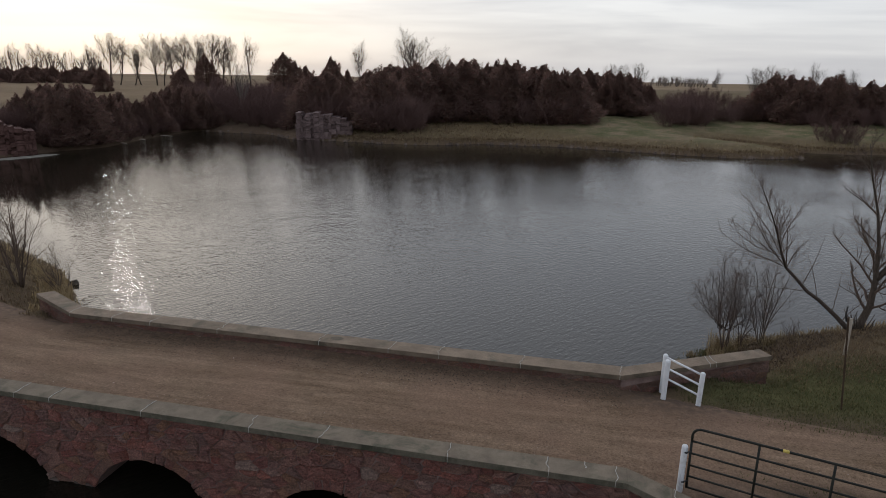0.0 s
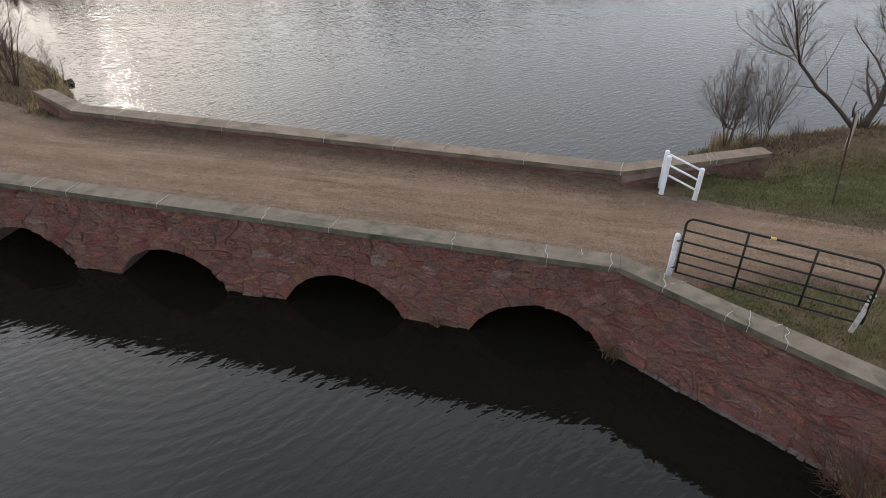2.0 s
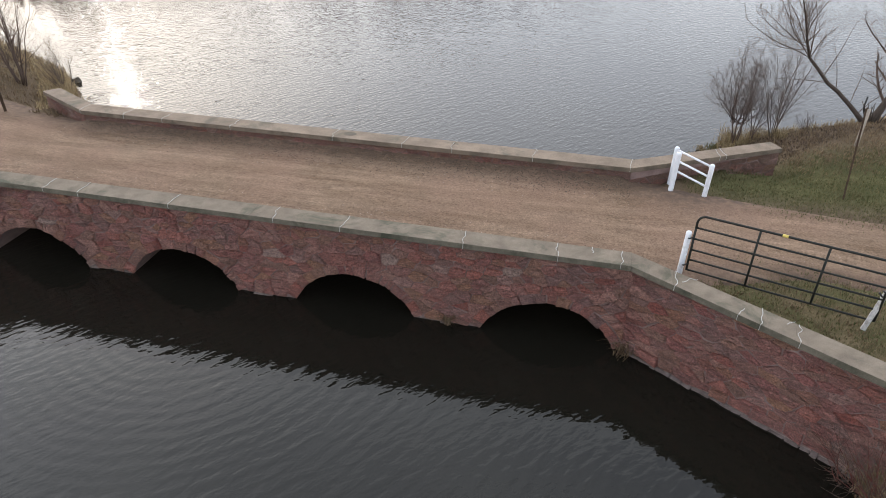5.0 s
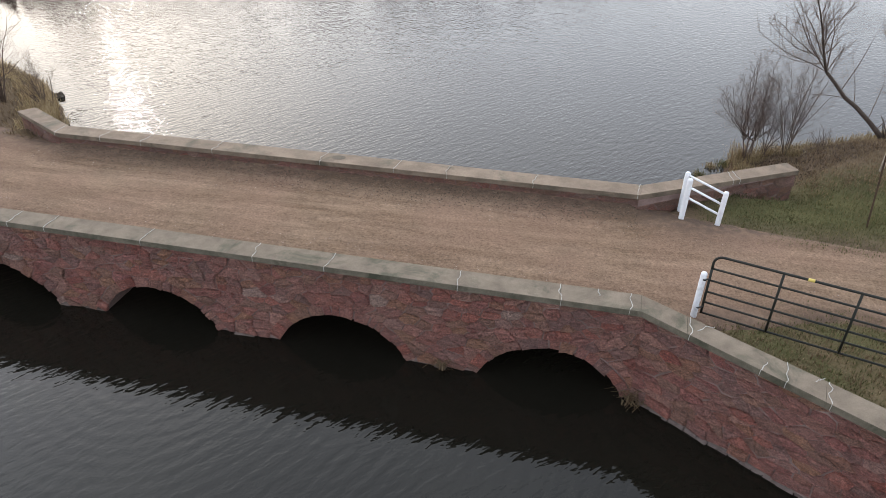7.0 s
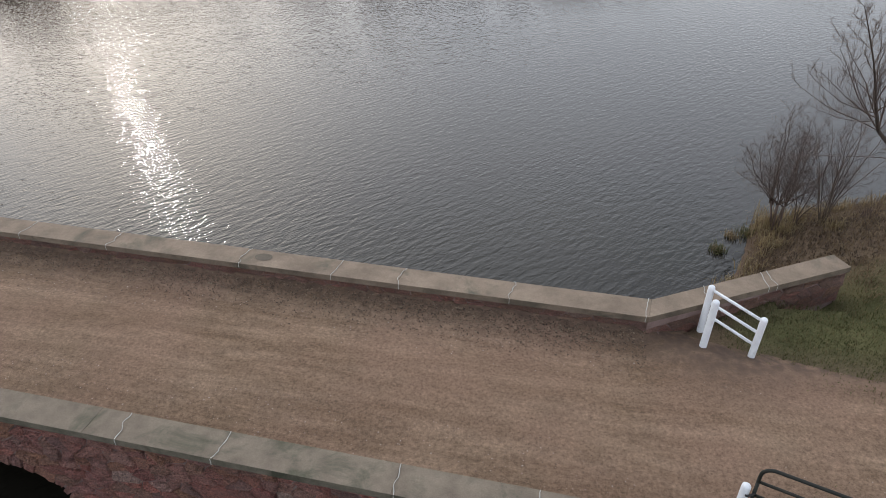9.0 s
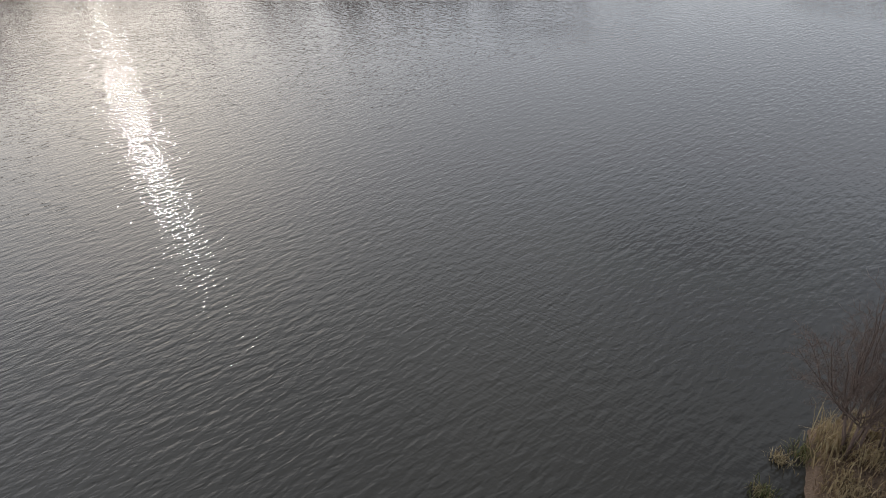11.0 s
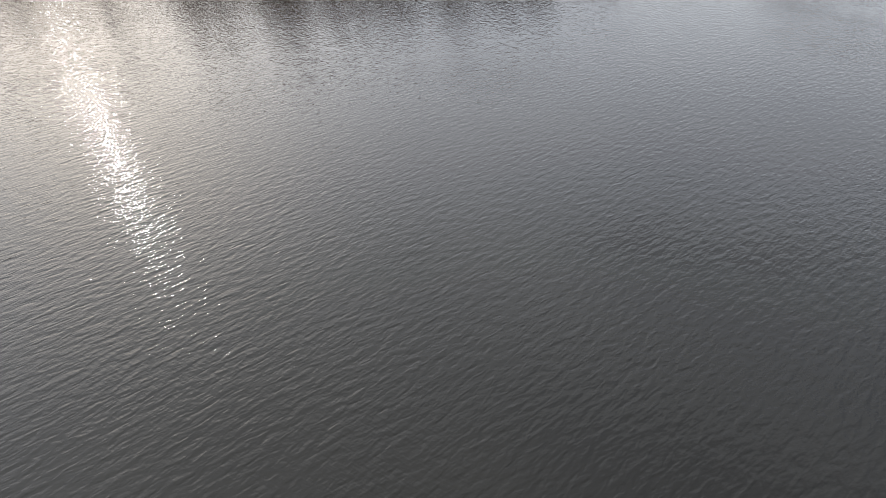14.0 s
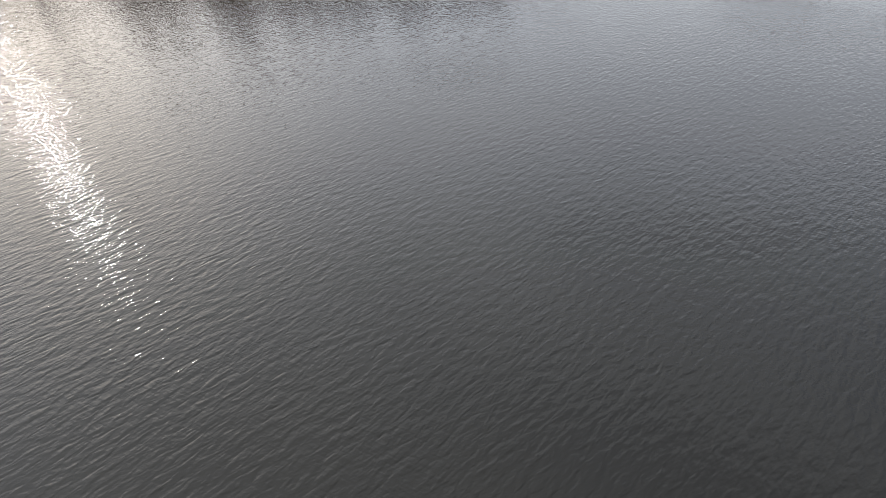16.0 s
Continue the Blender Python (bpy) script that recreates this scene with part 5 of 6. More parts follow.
stem_shrub("bare_shrub", "sprawling dead brush at the foot of the wing wall", (7.05, 7.0), 1.7, 1.7, 20, 39, RED_TWIG, TWIG, 0.012, 1, 8, 0.35, (-0.8, -0.1))

stem_shrub("bare_shrub", "thin dead brush against the foot of the wing wall", (6.85, 7.72), 1.5, 1.0, 13, 40, RED_TWIG, TWIG, 0.010, 1, 9, 0.35, (-0.45, 0.0))


# ---- grass ----
def blades(name, label, spots, height, mat, rng, width=0.012, droop=0.5, per=1, category="grass", kind="stuff", spread=0.06):
    """Single bent blades rising from the spots (x, y, z)."""
    verts, faces = [], []
    for x, y, z in spots:
        for _ in range(per):
            w, h = rng.uniform(0, 6.283), height * rng.uniform(0.45, 1.25)
            c, s = math.cos(w), math.sin(w)
            ox, oy = x + rng.gauss(0, spread), y + rng.gauss(0, spread)
            b = rng.uniform(0.1, 1.0) * droop * h
            k = width * rng.uniform(0.6, 1.4)
            i = len(verts)
            verts += [(ox - s * k, oy + c * k, z - 0.02), (ox + s * k, oy - c * k, z - 0.02), (ox + c * b * 0.4 + s * k * 0.7, oy + s * b * 0.4 - c * k * 0.7, z + h * 0.6),
                      (ox + c * b * 0.4 - s * k * 0.7, oy + s * b * 0.4 + c * k * 0.7, z + h * 0.6), (ox + c * b, oy + s * b, z + h * (1 - 0.35 * droop))]
            faces += [(i, i + 1, i + 2, i + 3), (i + 3, i + 2, i + 4)]
    return tagged(mesh_object(name, verts, faces, mat), label, category, kind=kind)


def spots_in(n, box, rng, keep):
    """Random ground spots in a plan box that a test on (x, y, shore distance) keeps."""
    x0, x1, y0, y1 = box
    xs = np.array([rng.uniform(x0, x1) for _ in range(n)])
    ys = np.array([rng.uniform(y0, y1) for _ in range(n)])
    d, _ = shore_distance(xs, ys)
    z = ground_height(xs, ys)
    return [(x, y, h) for x, y, h, k in zip(xs, ys, z, d) if keep(x, y, k)]


g_rng = random.Random(50)
inside_wing = lambda x, y: (y - 15.6) < 0.46 * (x - 4.0)
blades("lawn_grass", "short patchy spring grass beside the road", spots_in(21000, (5.4, 20, 14.0, 19.5), g_rng, lambda x, y, d: d > 0.3 and x < 12 + 8 * g_rng.random() and y < 17.2 + 0.1 * x + g_rng.gauss(0, 0.5) and (inside_wing(x, y) or x > 8.6) and y > 14.9 - 0.16 * (x - 6) + g_rng.gauss(0, 0.5)), 0.075, BLADE, g_rng, 0.006, 0.9, 3)
blades("edge_grass", "sparse grass creeping over the gravel edge", [(x, y, z + 0.09) for x, y, z in spots_in(5200, (5.6, 18, 11.6, 15.4), g_rng, lambda x, y, d: abs(g_rng.gauss(0, 0.22)) > abs(y - (14.62 - 0.2 * (x - 6))) or abs(g_rng.gauss(0, 0.16)) > abs(y - (12.05 - 0.2 * (x - 6))))], 0.04, BLADE, g_rng, 0.006, 1.0, 3)
blades("verge_grass", "patchy green and straw grass under the gate", spots_in(17000, (4.2, 16, 3.5, 12.4), g_rng, lambda x, y, d: x < 10 + 6 * g_rng.random() and y > 3.5 + 4 * g_rng.random() and (x - 3.22) * 0.651 + (y - 10.82) * 0.759 > 0.62 and y < 12.1 - 0.16 * (x - 6) + g_rng.gauss(0, 0.18) and d > 0.4), 0.09, BLADE, g_rng, 0.006, 0.9, 3)
blades("verge_straw", "matted tan dead grass beside the wing wall", spots_in(7000, (4.2, 16, 3.5, 12.0), g_rng, lambda x, y, d: x < 10 + 6 * g_rng.random() and y > 3.5 + 4 * g_rng.random() and (x - 3.22) * 0.651 + (y - 10.82) * 0.759 > 0.6 and y < 11.9 - 0.16 * (x - 6) and d > 0.4), 0.10, BROWN_STRAW, g_rng, 0.008, 1.0, 3)
blades("bank_straw", "matted tan dead grass on the bank", spots_in(9000, (6.2, 20, 16.5, 27), g_rng, lambda x, y, d: 0.05 < d < 7 and (not inside_wing(x, y - 0.7) or x > 9) and y > 17.5 + g_rng.gauss(0, 0.5)), 0.13, BROWN_STRAW, g_rng, 0.008, 1.8, 5)
blades("shore_straw", "pale dry grass fringing the bank", spots_in(9000, (6.2, 20, 17.2, 27), g_rng, lambda x, y, d: 0.0 < d < 0.5 and g_rng.random() < 0.6), 0.34, STRAW, g_rng, 0.011, 0.9, 4)
blades("bank_straw", "matted tan dead grass on the bank", spots_in(7000, (-26, -13, 16.5, 31), g_rng, lambda x, y, d: 0.05 < d < 8 and y > 19.2 - 0.3 * (x + 15)), 0.20, BROWN_STRAW, g_rng, 0.011, 1.1, 3)
blades("shore_straw", "pale dry grass fringing the bank", spots_in(9000, (-26, -13.5, 20, 33), g_rng, lambda x, y, d: 0.0 < d < 1.2), 0.46, GOLDEN_STRAW, g_rng, 0.012, 0.9, 4)
blades("bank_straw", "matted straw below the wing wall", spots_in(5000, (6.0, 10, 3, 8.6), g_rng, lambda x, y, d: d > 0.02 and (x - 3.22) * 0.651 + (y - 10.82) * 0.759 < -0.05), 0.22, BROWN_STRAW, g_rng, 0.011, 1.0, 4)


blades("bank_straw", "golden straw below the wing wall", spots_in(11000, (6.7, 10.5, 3.5, 8.2), g_rng, lambda x, y, d: d > -0.05 and x < 8 + 2.5 * g_rng.random() and y > 3.5 + 2 * g_rng.random() and (x - 3.22) * 0.651 + (y - 10.82) * 0.759 < 0.12), 0.34, STRAW, g_rng, 0.010, 1.1, 3)


def tuft(name, label, x, y, z, n, height, mat, droop=0.9, spread=0.1):
    rng = random.Random(int(abs(x * 70 + y * 13)))
    return blades(name, label, [(x, y, z)] * n, height, mat, rng, 0.009, droop, 1, "grass", "", spread)


tuft("grass_tuft", "small tan grass hummock standing in the water", 7.78, 22.1, 0.0, 110, 0.2, STRAW, 1.0, 0.1)
tuft("grass_tuft", "green and tan grass hummock at the bank", 8.25, 22.2, 0.02, 140, 0.26, BLADE, 1.0, 0.14)
tuft("grass_tuft", "green grass tuft standing in the water", 7.23, 21.33, 0.0, 150, 0.24, BLADE, 1.0, 0.11)
px, py = on_bridge(3.78, 0.02)
tuft("straw_tuft", "dry straw tuft growing from a bridge pier", px, py, 0.08, 80, 0.28, BROWN_STRAW, 1.4, 0.07)
px, py = on_bridge(-0.12, -0.05)
tuft("straw_tuft", "dry straw tuft at the corner of the bridge", px, py, 0.08, 120, 0.32, BROWN_STRAW, 1.4, 0.12)
for k, (x, y, h) in enumerate(((6.75, 18.3, 0.6), (6.9, 19.2, 0.55), (8.7, 22.3, 0.7), (9.1, 21.8, 0.4), (8.6, 21.2, 0.35), (9.9, 21.0, 0.3), (9.6, 22.5, 0.6), (13.6, 22.9, 0.5), (-16.6, 23.6, 0.7), (-16.3, 23.9, 0.6), (-16.75, 24.2, 0.75), (-17.0, 23.9, 0.6), (-17.2, 24.4, 0.8), (-18.1, 25.6, 0.9), (7.0, 6.6, 0.5), (7.05, 7.0, 0.55), (7.12, 7.35, 0.5), (7.3, 7.0, 0.55), (7.45, 7.3, 0.45), (7.25, 6.5, 0.5), (7.6, 6.8, 0.5))):
    tuft("straw_tuft", "clump of pale dry grass on the bank", x, y, height_at(x, y), 170, h, GOLDEN_STRAW if x < 0 else STRAW, 0.9, 0.17)

blades("leaf_litter", "matted brown leaves and dead stems on the bank", spots_in(6000, (7.5, 16, 17.6, 23), g_rng, lambda x, y, d: d > 0.5 and not inside_wing(x, y - 0.7) and x < 11 + 4 * g_rng.random()), 0.07, LITTER, g_rng, 0.012, 1.9, 3, "litter")
# twigs and leaves blown against the far parapet
l_rng = random.Random(77)
v, f = [], []
for _ in range(7000):
    u, w = l_rng.uniform(0, 16.4), 4.68 - abs(l_rng.gauss(0, 0.36))
    x, y = on_bridge(u, w)
    a, s = l_rng.uniform(0, 3.14), l_rng.uniform(0.012, 0.035)
    c, q = math.cos(a) * s, math.sin(a) * s
    z = DECK - 0.012 + l_rng.uniform(0, 0.03) + 0.15 * max(0.0, (w - 3.9) / 0.8) ** 1.5
    i = len(v)
    v += [(x - c, y - q, z), (x + q * 0.4, y - c * 0.4, z + 0.008), (x + c, y + q, z + l_rng.uniform(0, 0.012)), (x - q * 0.4, y + c * 0.4, z)]
    f.append((i, i + 1, i + 2, i + 3))
tagged(mesh_object("leaf_litter", v, f, LITTER), "dead leaves and twigs lying along the parapet foot", "litter", kind="stuff")
# loose stones on the road
v, f = [], []
for _ in range(9000):
    u, w = l_rng.uniform(-7, 17), l_rng.uniform(0.6, 4.6)
    x, y = on_bridge(u, w)
    if u < 0 and not 12.3 < y + 0.2 * (x - 6) < 14.1:
        continue
    s, z, i = 0.003 + 0.010 * l_rng.random() ** 3, DECK - 0.012 - max(0, -u) * 0.012, len(v)
    v += [(x - s, y - s, z), (x + s, y - s * 0.8, z), (x + s * 0.9, y + s, z), (x - s * 0.7, y + s, z), (x, y, z + s * 1.3)]
    f += [(i, i + 1, i + 4), (i + 1, i + 2, i + 4), (i + 2, i + 3, i + 4), (i + 3, i, i + 4)]
tagged(mesh_object("loose_gravel", v, f, PEBBLE), "scattered loose stones on the road", "gravel", kind="stuff")


def lump(name, label, category, at, size, mat, seed, cuts=3, rough=0.3):
    bm = bmesh.new()
    bmesh.ops.create_icosphere(bm, subdivisions=cuts, radius=1)
    for p in bm.verts:
        n = noise.noise(p.co * 1.3 + Vector((seed, 0, 0))) + 0.5 * noise.noise(p.co * 3.1 + Vector((0, seed, 0)))
        p.co = Vector([c * s for c, s in zip(p.co * (1 + rough * n), size)])
    ob = part(name, bm, mat, None)
    ob.location = at
    return tagged(ob, label, category)


lump("rock", "dark wet rock standing in the shallows", "rock", (-18.3, 27.2, 0.02), (0.2, 0.17, 0.17), ROCK, 3, 4, 0.45)
brush_rng = random.Random(91)
v, f = [], []
for k in range(9):
    pts, radii = limb(brush_rng, (-17.1 + brush_rng.uniform(-0.6, 0.9), 25.3 + brush_rng.uniform(-0.7, 0.6), 0.02), (1, brush_rng.uniform(-0.6, 0.6), 0.05), brush_rng.uniform(0.6, 1.5), 0.008, -0.03, 0.16, 5, 0.4)
    tube_data(pts, radii, 3, v, f, False)
tagged(mesh_object("dead_branches", v, f, TWIG), "thin dead branches trailing in the shallows", "branches")

# ---- far bank: trees, scrub, outcrop ----
EYE = Vector((0.5, -0.24))


def polar(bearing, dist):
    """Plan point at a bearing (degrees to the right of straight ahead) and a distance from where the walk begins."""
    a = radians(bearing)
    return EYE.x + math.sin(a) * dist, EYE.y + math.cos(a) * dist


def inland(bearing, depth):
    """The plan point past the far shore on a bearing, that deep in the land."""
    r = np.arange(62, 190, 0.5)
    xs, ys = EYE.x + np.sin(radians(bearing)) * r, EYE.y + np.cos(radians(bearing)) * r
    d, _ = shore_distance(xs, ys)
    wet = np.where(d < 0)[0]
    k = (wet[-1] if len(wet) else 0)
    after = np.where(d[k:] >= depth)[0]
    k = k + (after[0] if len(after) else 0)
    return float(xs[k]), float(ys[k]), float(r[k])


def cedar_mesh(seed, height=9.0, width=2.4):
    """Crown of a red cedar: a dense uneven mass of small ragged sprays on a full body that ends in several pointed tips."""
    rng = random.Random(seed)
    v, f = [], []

    def spray(root, way, size):
        way = (way + Vector((rng.gauss(0, 0.3), rng.gauss(0, 0.3), rng.gauss(0, 0.25)))).normalized()
        side = way.cross(Vector((rng.gauss(0, 1), rng.gauss(0, 1), rng.gauss(0, 1)))).normalized()
        k, mid, tip = len(v), root + way * size * rng.uniform(0.3, 0.55), root + way * size
        v.extend((root, mid + side * size * 0.24, tip + side * size * 0.06, mid - side * size * 0.24 * rng.uniform(0.6, 1.1)))
        f.extend(((k, k + 1, k + 2), (k, k + 2, k + 3)))

    off = Vector((seed * 3.7, seed * 1.3, 0))
    for i in range(11000):
        rise = rng.random() ** 1.1 * 0.97
        w = rng.uniform(0, 6.283)
        c, s = math.cos(w), math.sin(w)
        lumps = 1 + 0.75 * noise.noise(Vector((c * 1.2, s * 1.2, rise * 3.2)) + off) + 0.4 * noise.noise(Vector((c * 3, s * 3, rise * 7)) + off)
        body = (0.8 + 0.2 * min(1, rise * 6)) * (1 - rise ** 1.7) ** 0.9
        reach = width * body * (lumps * (1 - 0.6 * rise) + rise * 0.5)
        deep = rng.uniform(0.35, 1.0) ** 0.5
        spray(Vector((c * reach * deep, s * reach * deep, rise * height * (0.9 + 0.16 * noise.noise(Vector((c, s, 0)) + off)))), Vector((c * 0.8, s * 0.8, rng.uniform(-0.1, 0.6) + rise * 1.1)), rng.uniform(0.20, 0.44) * (1.1 - 0.4 * rise))
    tips = [(0.0, 0.0, 1.0)]
    for _ in range(rng.randint(6, 9)):
        w, q = rng.uniform(0, 6.283), width * rng.uniform(0.15, 0.62)
        tips.append((math.cos(w) * q, math.sin(w) * q, rng.uniform(0.92, 1.0) - 0.42 * (q / width) ** 1.5))
    for x, y, top in tips:
        tall = height * rng.uniform(0.16, 0.3)
        for i in range(60):
            q = (i + rng.random()) / 60
            w, r = rng.uniform(0, 6.283), (1 - q) ** 0.8 * 0.12 * width * rng.uniform(0.2, 1.0)
            spray(Vector((x * (0.9 + 0.1 * q) + math.cos(w) * r, y * (0.9 + 0.1 * q) + math.sin(w) * r, top * height - tall * (1 - q))), Vector((math.cos(w) * 0.6, math.sin(w) * 0.6, 1.1)), rng.uniform(0.25, 0.55) * (1.15 - 0.5 * q))
    return v, f


def make_cedar(seed, height, width):
    ob = thing("cedar_tree", "dark red-brown winter cedar on the far bank", "tree", "cedars on the far bank")
    tube("trunk", [(0, 0, -0.4), (0.03, 0.02, height * 0.4), (0, 0, height * 0.95)], [0.16, 0.11, 0.02], BARK, ob, 6)
    v, f = cedar_mesh(seed, height, width)
    mesh_object("crown", v, f, CEDAR, ob)
    return ob


far_rng = random.Random(101)
cedars = [make_cedar(200 + k, 9.0, w) for k, w in enumerate((2.5, 3.0, 2.2, 3.4, 2.8, 2.6))]
used_cedar = [False] * 6


def put(kinds, used, base_height, x, y, height, squash=1.0):
    k = far_rng.randrange(len(kinds))
    s = height / base_height
    m = Matrix.Translation((x, y, height_at(x, y) - 0.1)) @ Matrix.Rotation(far_rng.uniform(0, 6.28), 4, "Z")
    if not used[k]:
        used[k] = True
        ob = kinds[k]
        ob.matrix_basis = m @ Matrix.Diagonal((s * squash, s * squash, s, 1))
        return ob
    src = kinds[k]
    keep = src.scale.copy()
    src.scale = (s * squash, s * squash, s)
    ob = copy_thing(src, m)
    src.scale = keep
    return ob


def to_top(x, y, slope):
    """The height of a tree there whose top stands at that slope above the eye's level."""
    r = math.hypot(x - EYE.x, y - EYE.y)
    return max(2.2, 9.65 + r * slope - height_at(x, y))


# skyline of the cedar belts: bearing and the slope of the tops
SKY = ((-42, -0.05), (-37.5, -0.052), (-35.9, -0.026), (-33.8, -0.022), (-32.2, -0.026), (-31.5, -0.037), (-30.0, -0.033), (-29.0, -0.044), (-28.2, -0.037), (-26.1, -0.025), (-24.7, -0.023), (-22.2, -0.035), (-21.6, -0.052), (-19.0, -0.05),
       (-18.3, -0.024), (-16.2, -0.013), (-13.4, 0.002), (-10.6, -0.004), (-8.8, 0.007), (-5.5, 0.012), (-2.2, 0.015), (1.1, 0.014), (3.9, 0.012), (5.7, 0.005), (8.5, 0.004), (10.3, 0.002), (12.3, -0.007), (13.3, -0.031), (14.3, -0.016), (16.3, -0.008),
       (18.4, -0.014), (19.3, -0.021), (19.9, -0.006), (21.4, 0.003), (24.1, -0.002), (25.3, 0.001), (27.0, -0.007), (28.6, -0.002), (34, 0.004))


def belt(b0, b1, step, d0, d1, keep=1.0, lower=0.012, squash=(1.0, 1.5)):
    b = b0
    while b < b1:
        b += step * far_rng.uniform(0.6, 1.4)
        if far_rng.random() > keep:
            continue
        x, y, _ = inland(b, far_rng.uniform(d0, d1))
        slope = float(np.interp(b, [p for p, _ in SKY], [q for _, q in SKY])) - abs(far_rng.gauss(0, lower))
        put(cedars, used_cedar, 9.0, x, y, to_top(x, y, slope) * 1.06, far_rng.uniform(*squash))


belt(-42, -35.0, 0.9, 6.0, 9.0, 1.0, 0.003, (1.4, 2.0))
belt(-36.5, -30.0, 1.2, 9.0, 14.0, 1.0, 0.001, (1.6, 2.2))
belt(-27.6, -22.4, 1.0, 9.0, 16.0, 1.0, 0.002, (1.5, 2.1))
belt(-35.6, -24.5, 0.9, 3.0, 6.5, 1.0, 0.003, (1.3, 1.9))
belt(-34.8, -24.2, 0.5, 0.7, 2.4, 1.0, 0.020, (1.1, 1.7))
belt(-19.0, -16.5, 0.9, 6.0, 12.0, 1.0, 0.010, (1.3, 1.8))
belt(-16.5, -9.0, 0.9, 4.5, 9.0, 1.0, 0.014, (1.4, 2.1))
belt(-16.5, 12.0, 1.0, 19.0, 27.0, 1.0, 0.004, (1.2, 1.9))
belt(-12.0, 6.4, 0.9, 13.5, 18.0, 1.0, 0.010, (1.3, 2.0))
belt(6.4, 12.0, 1.0, 22.0, 28.0, 1.0, 0.008, (1.3, 1.9))
belt(19.8, 34.0, 0.9, 18.0, 25.0, 1.0, 0.007, (1.3, 2.0))
belt(20.0, 34.0, 1.4, 28.0, 36.0, 1.0, 0.005, (1.2, 1.8))
# a dark shelter belt along the rise behind the field
for k in range(40):
    x, y = polar(-43 + 12.0 * (k + far_rng.random()) / 40, far_rng.uniform(190, 215))
    put(cedars, used_cedar, 9.0, x, y, to_top(x, y, far_rng.uniform(-0.008, 0.0)), far_rng.uniform(2.2, 3.2))
# single cedars standing on the hill behind
for bearing, dist, slope in ((-30.8, 150, 0.0), (-25.2, 135, 0.002), (-23.4, 170, 0.018), (-17.4, 150, 0.022), (-16.6, 152, 0.012), (-15.6, 155, 0.005), (-13.6, 140, 0.018), (-8.6, 118, 0.012), (25.6, 125, 0.004)):
    x, y = polar(bearing, dist)
    put(cedars, used_cedar, 9.0, x, y, to_top(x, y, slope), far_rng.uniform(1.5, 1.85))


def skyline_tree(seed, limbs_n, spread):
    """A bare cottonwood of the hilltop row: one or two slim trunks opening into an oval crown of fine branches."""
    rng = random.Random(seed)
    trunk, girth = limb(rng, (0, 0, -0.3), (rng.gauss(0, 0.05), rng.gauss(0, 0.05), 1), 8.6, 0.13, 0.1, 0.05, 7, 0.25)
    out = [(trunk, girth, 3)]
    for k in range(limbs_n):
        w, f = 2.4 * k + rng.uniform(-0.4, 0.4), 0.2 + 0.68 * (k + rng.random()) / limbs_n
        start = trunk[0].lerp(trunk[-1], f)
        rise = rng.uniform(0.45, 1.0) ** 0.8
        top = start.z + (10.5 - start.z) * rise
        reach = spread * 4.6 * math.sqrt(max(0.04, 1 - ((top - 6.6) / 4.3) ** 2)) * rng.uniform(0.5, 1.0)
        tip = Vector((math.cos(w) * reach, math.sin(w) * reach, top))
        bend = start.lerp(tip, 0.5) + Vector((math.cos(w) * reach * 0.3, math.sin(w) * reach * 0.3, -0.3))
        pts = [start * (1 - q) ** 2 + bend * 2 * q * (1 - q) + tip * q * q + Vector((rng.gauss(0, 0.05), rng.gauss(0, 0.05), 0)) for q in (0, 0.18, 0.36, 0.54, 0.72, 0.88, 1.0)]
        ramify(rng, pts, [0.055, 0.046, 0.038, 0.030, 0.022, 0.015, 0.010], 2, out, 0.66, [12, 8], 0.30, 0.22, 0.2, 0.0115)
    return bare_tree("bare_tree", "tall bare grey hardwood on the hilltop", out, 3, (0, 0, 0), BARK, FAR_TWIG, "bare trees on the hill", True)


bare = [skyline_tree(300, 15, 0.45), skyline_tree(301, 17, 0.6), skyline_tree(302, 20, 0.8), skyline_tree(303, 14, 0.4)]
used_bare = [False] * 4
for bearing, dist, slope in ((-36.3, 250, 0.030), (-35.0, 250, 0.031), (-34.2, 260, 0.024), (-31.5, 195, 0.031), (-30.2, 190, 0.045), (-29.6, 195, 0.043), (-28.6, 190, 0.034), (-28.1, 195, 0.033), (-27.0, 190, 0.047), (-26.5, 192, 0.040), (-25.8, 188, 0.044),
                             (-25.1, 190, 0.044), (-24.2, 190, 0.048), (-23.8, 192, 0.040), (-22.7, 188, 0.049), (-22.1, 190, 0.048), (-21.5, 190, 0.040), (-20.0, 185, 0.046), (-20.6, 112, 0.012), (-11.2, 150, 0.042), (-7.4, 140, 0.060), (-6.6, 142, 0.050), (-4.4, 150, 0.036),
                             (9.5, 135, 0.018), (10.4, 138, 0.018), (11.6, 135, 0.020), (17.6, 190, 0.012), (20.2, 135, 0.016), (21.2, 132, 0.018), (22.2, 135, 0.015), (24.2, 138, 0.020), (26.2, 138, 0.014)):
    x, y = polar(bearing, dist)
    put(bare, used_bare, 10.5, x, y, to_top(x, y, slope - 0.006), far_rng.uniform(1.05, 1.5))


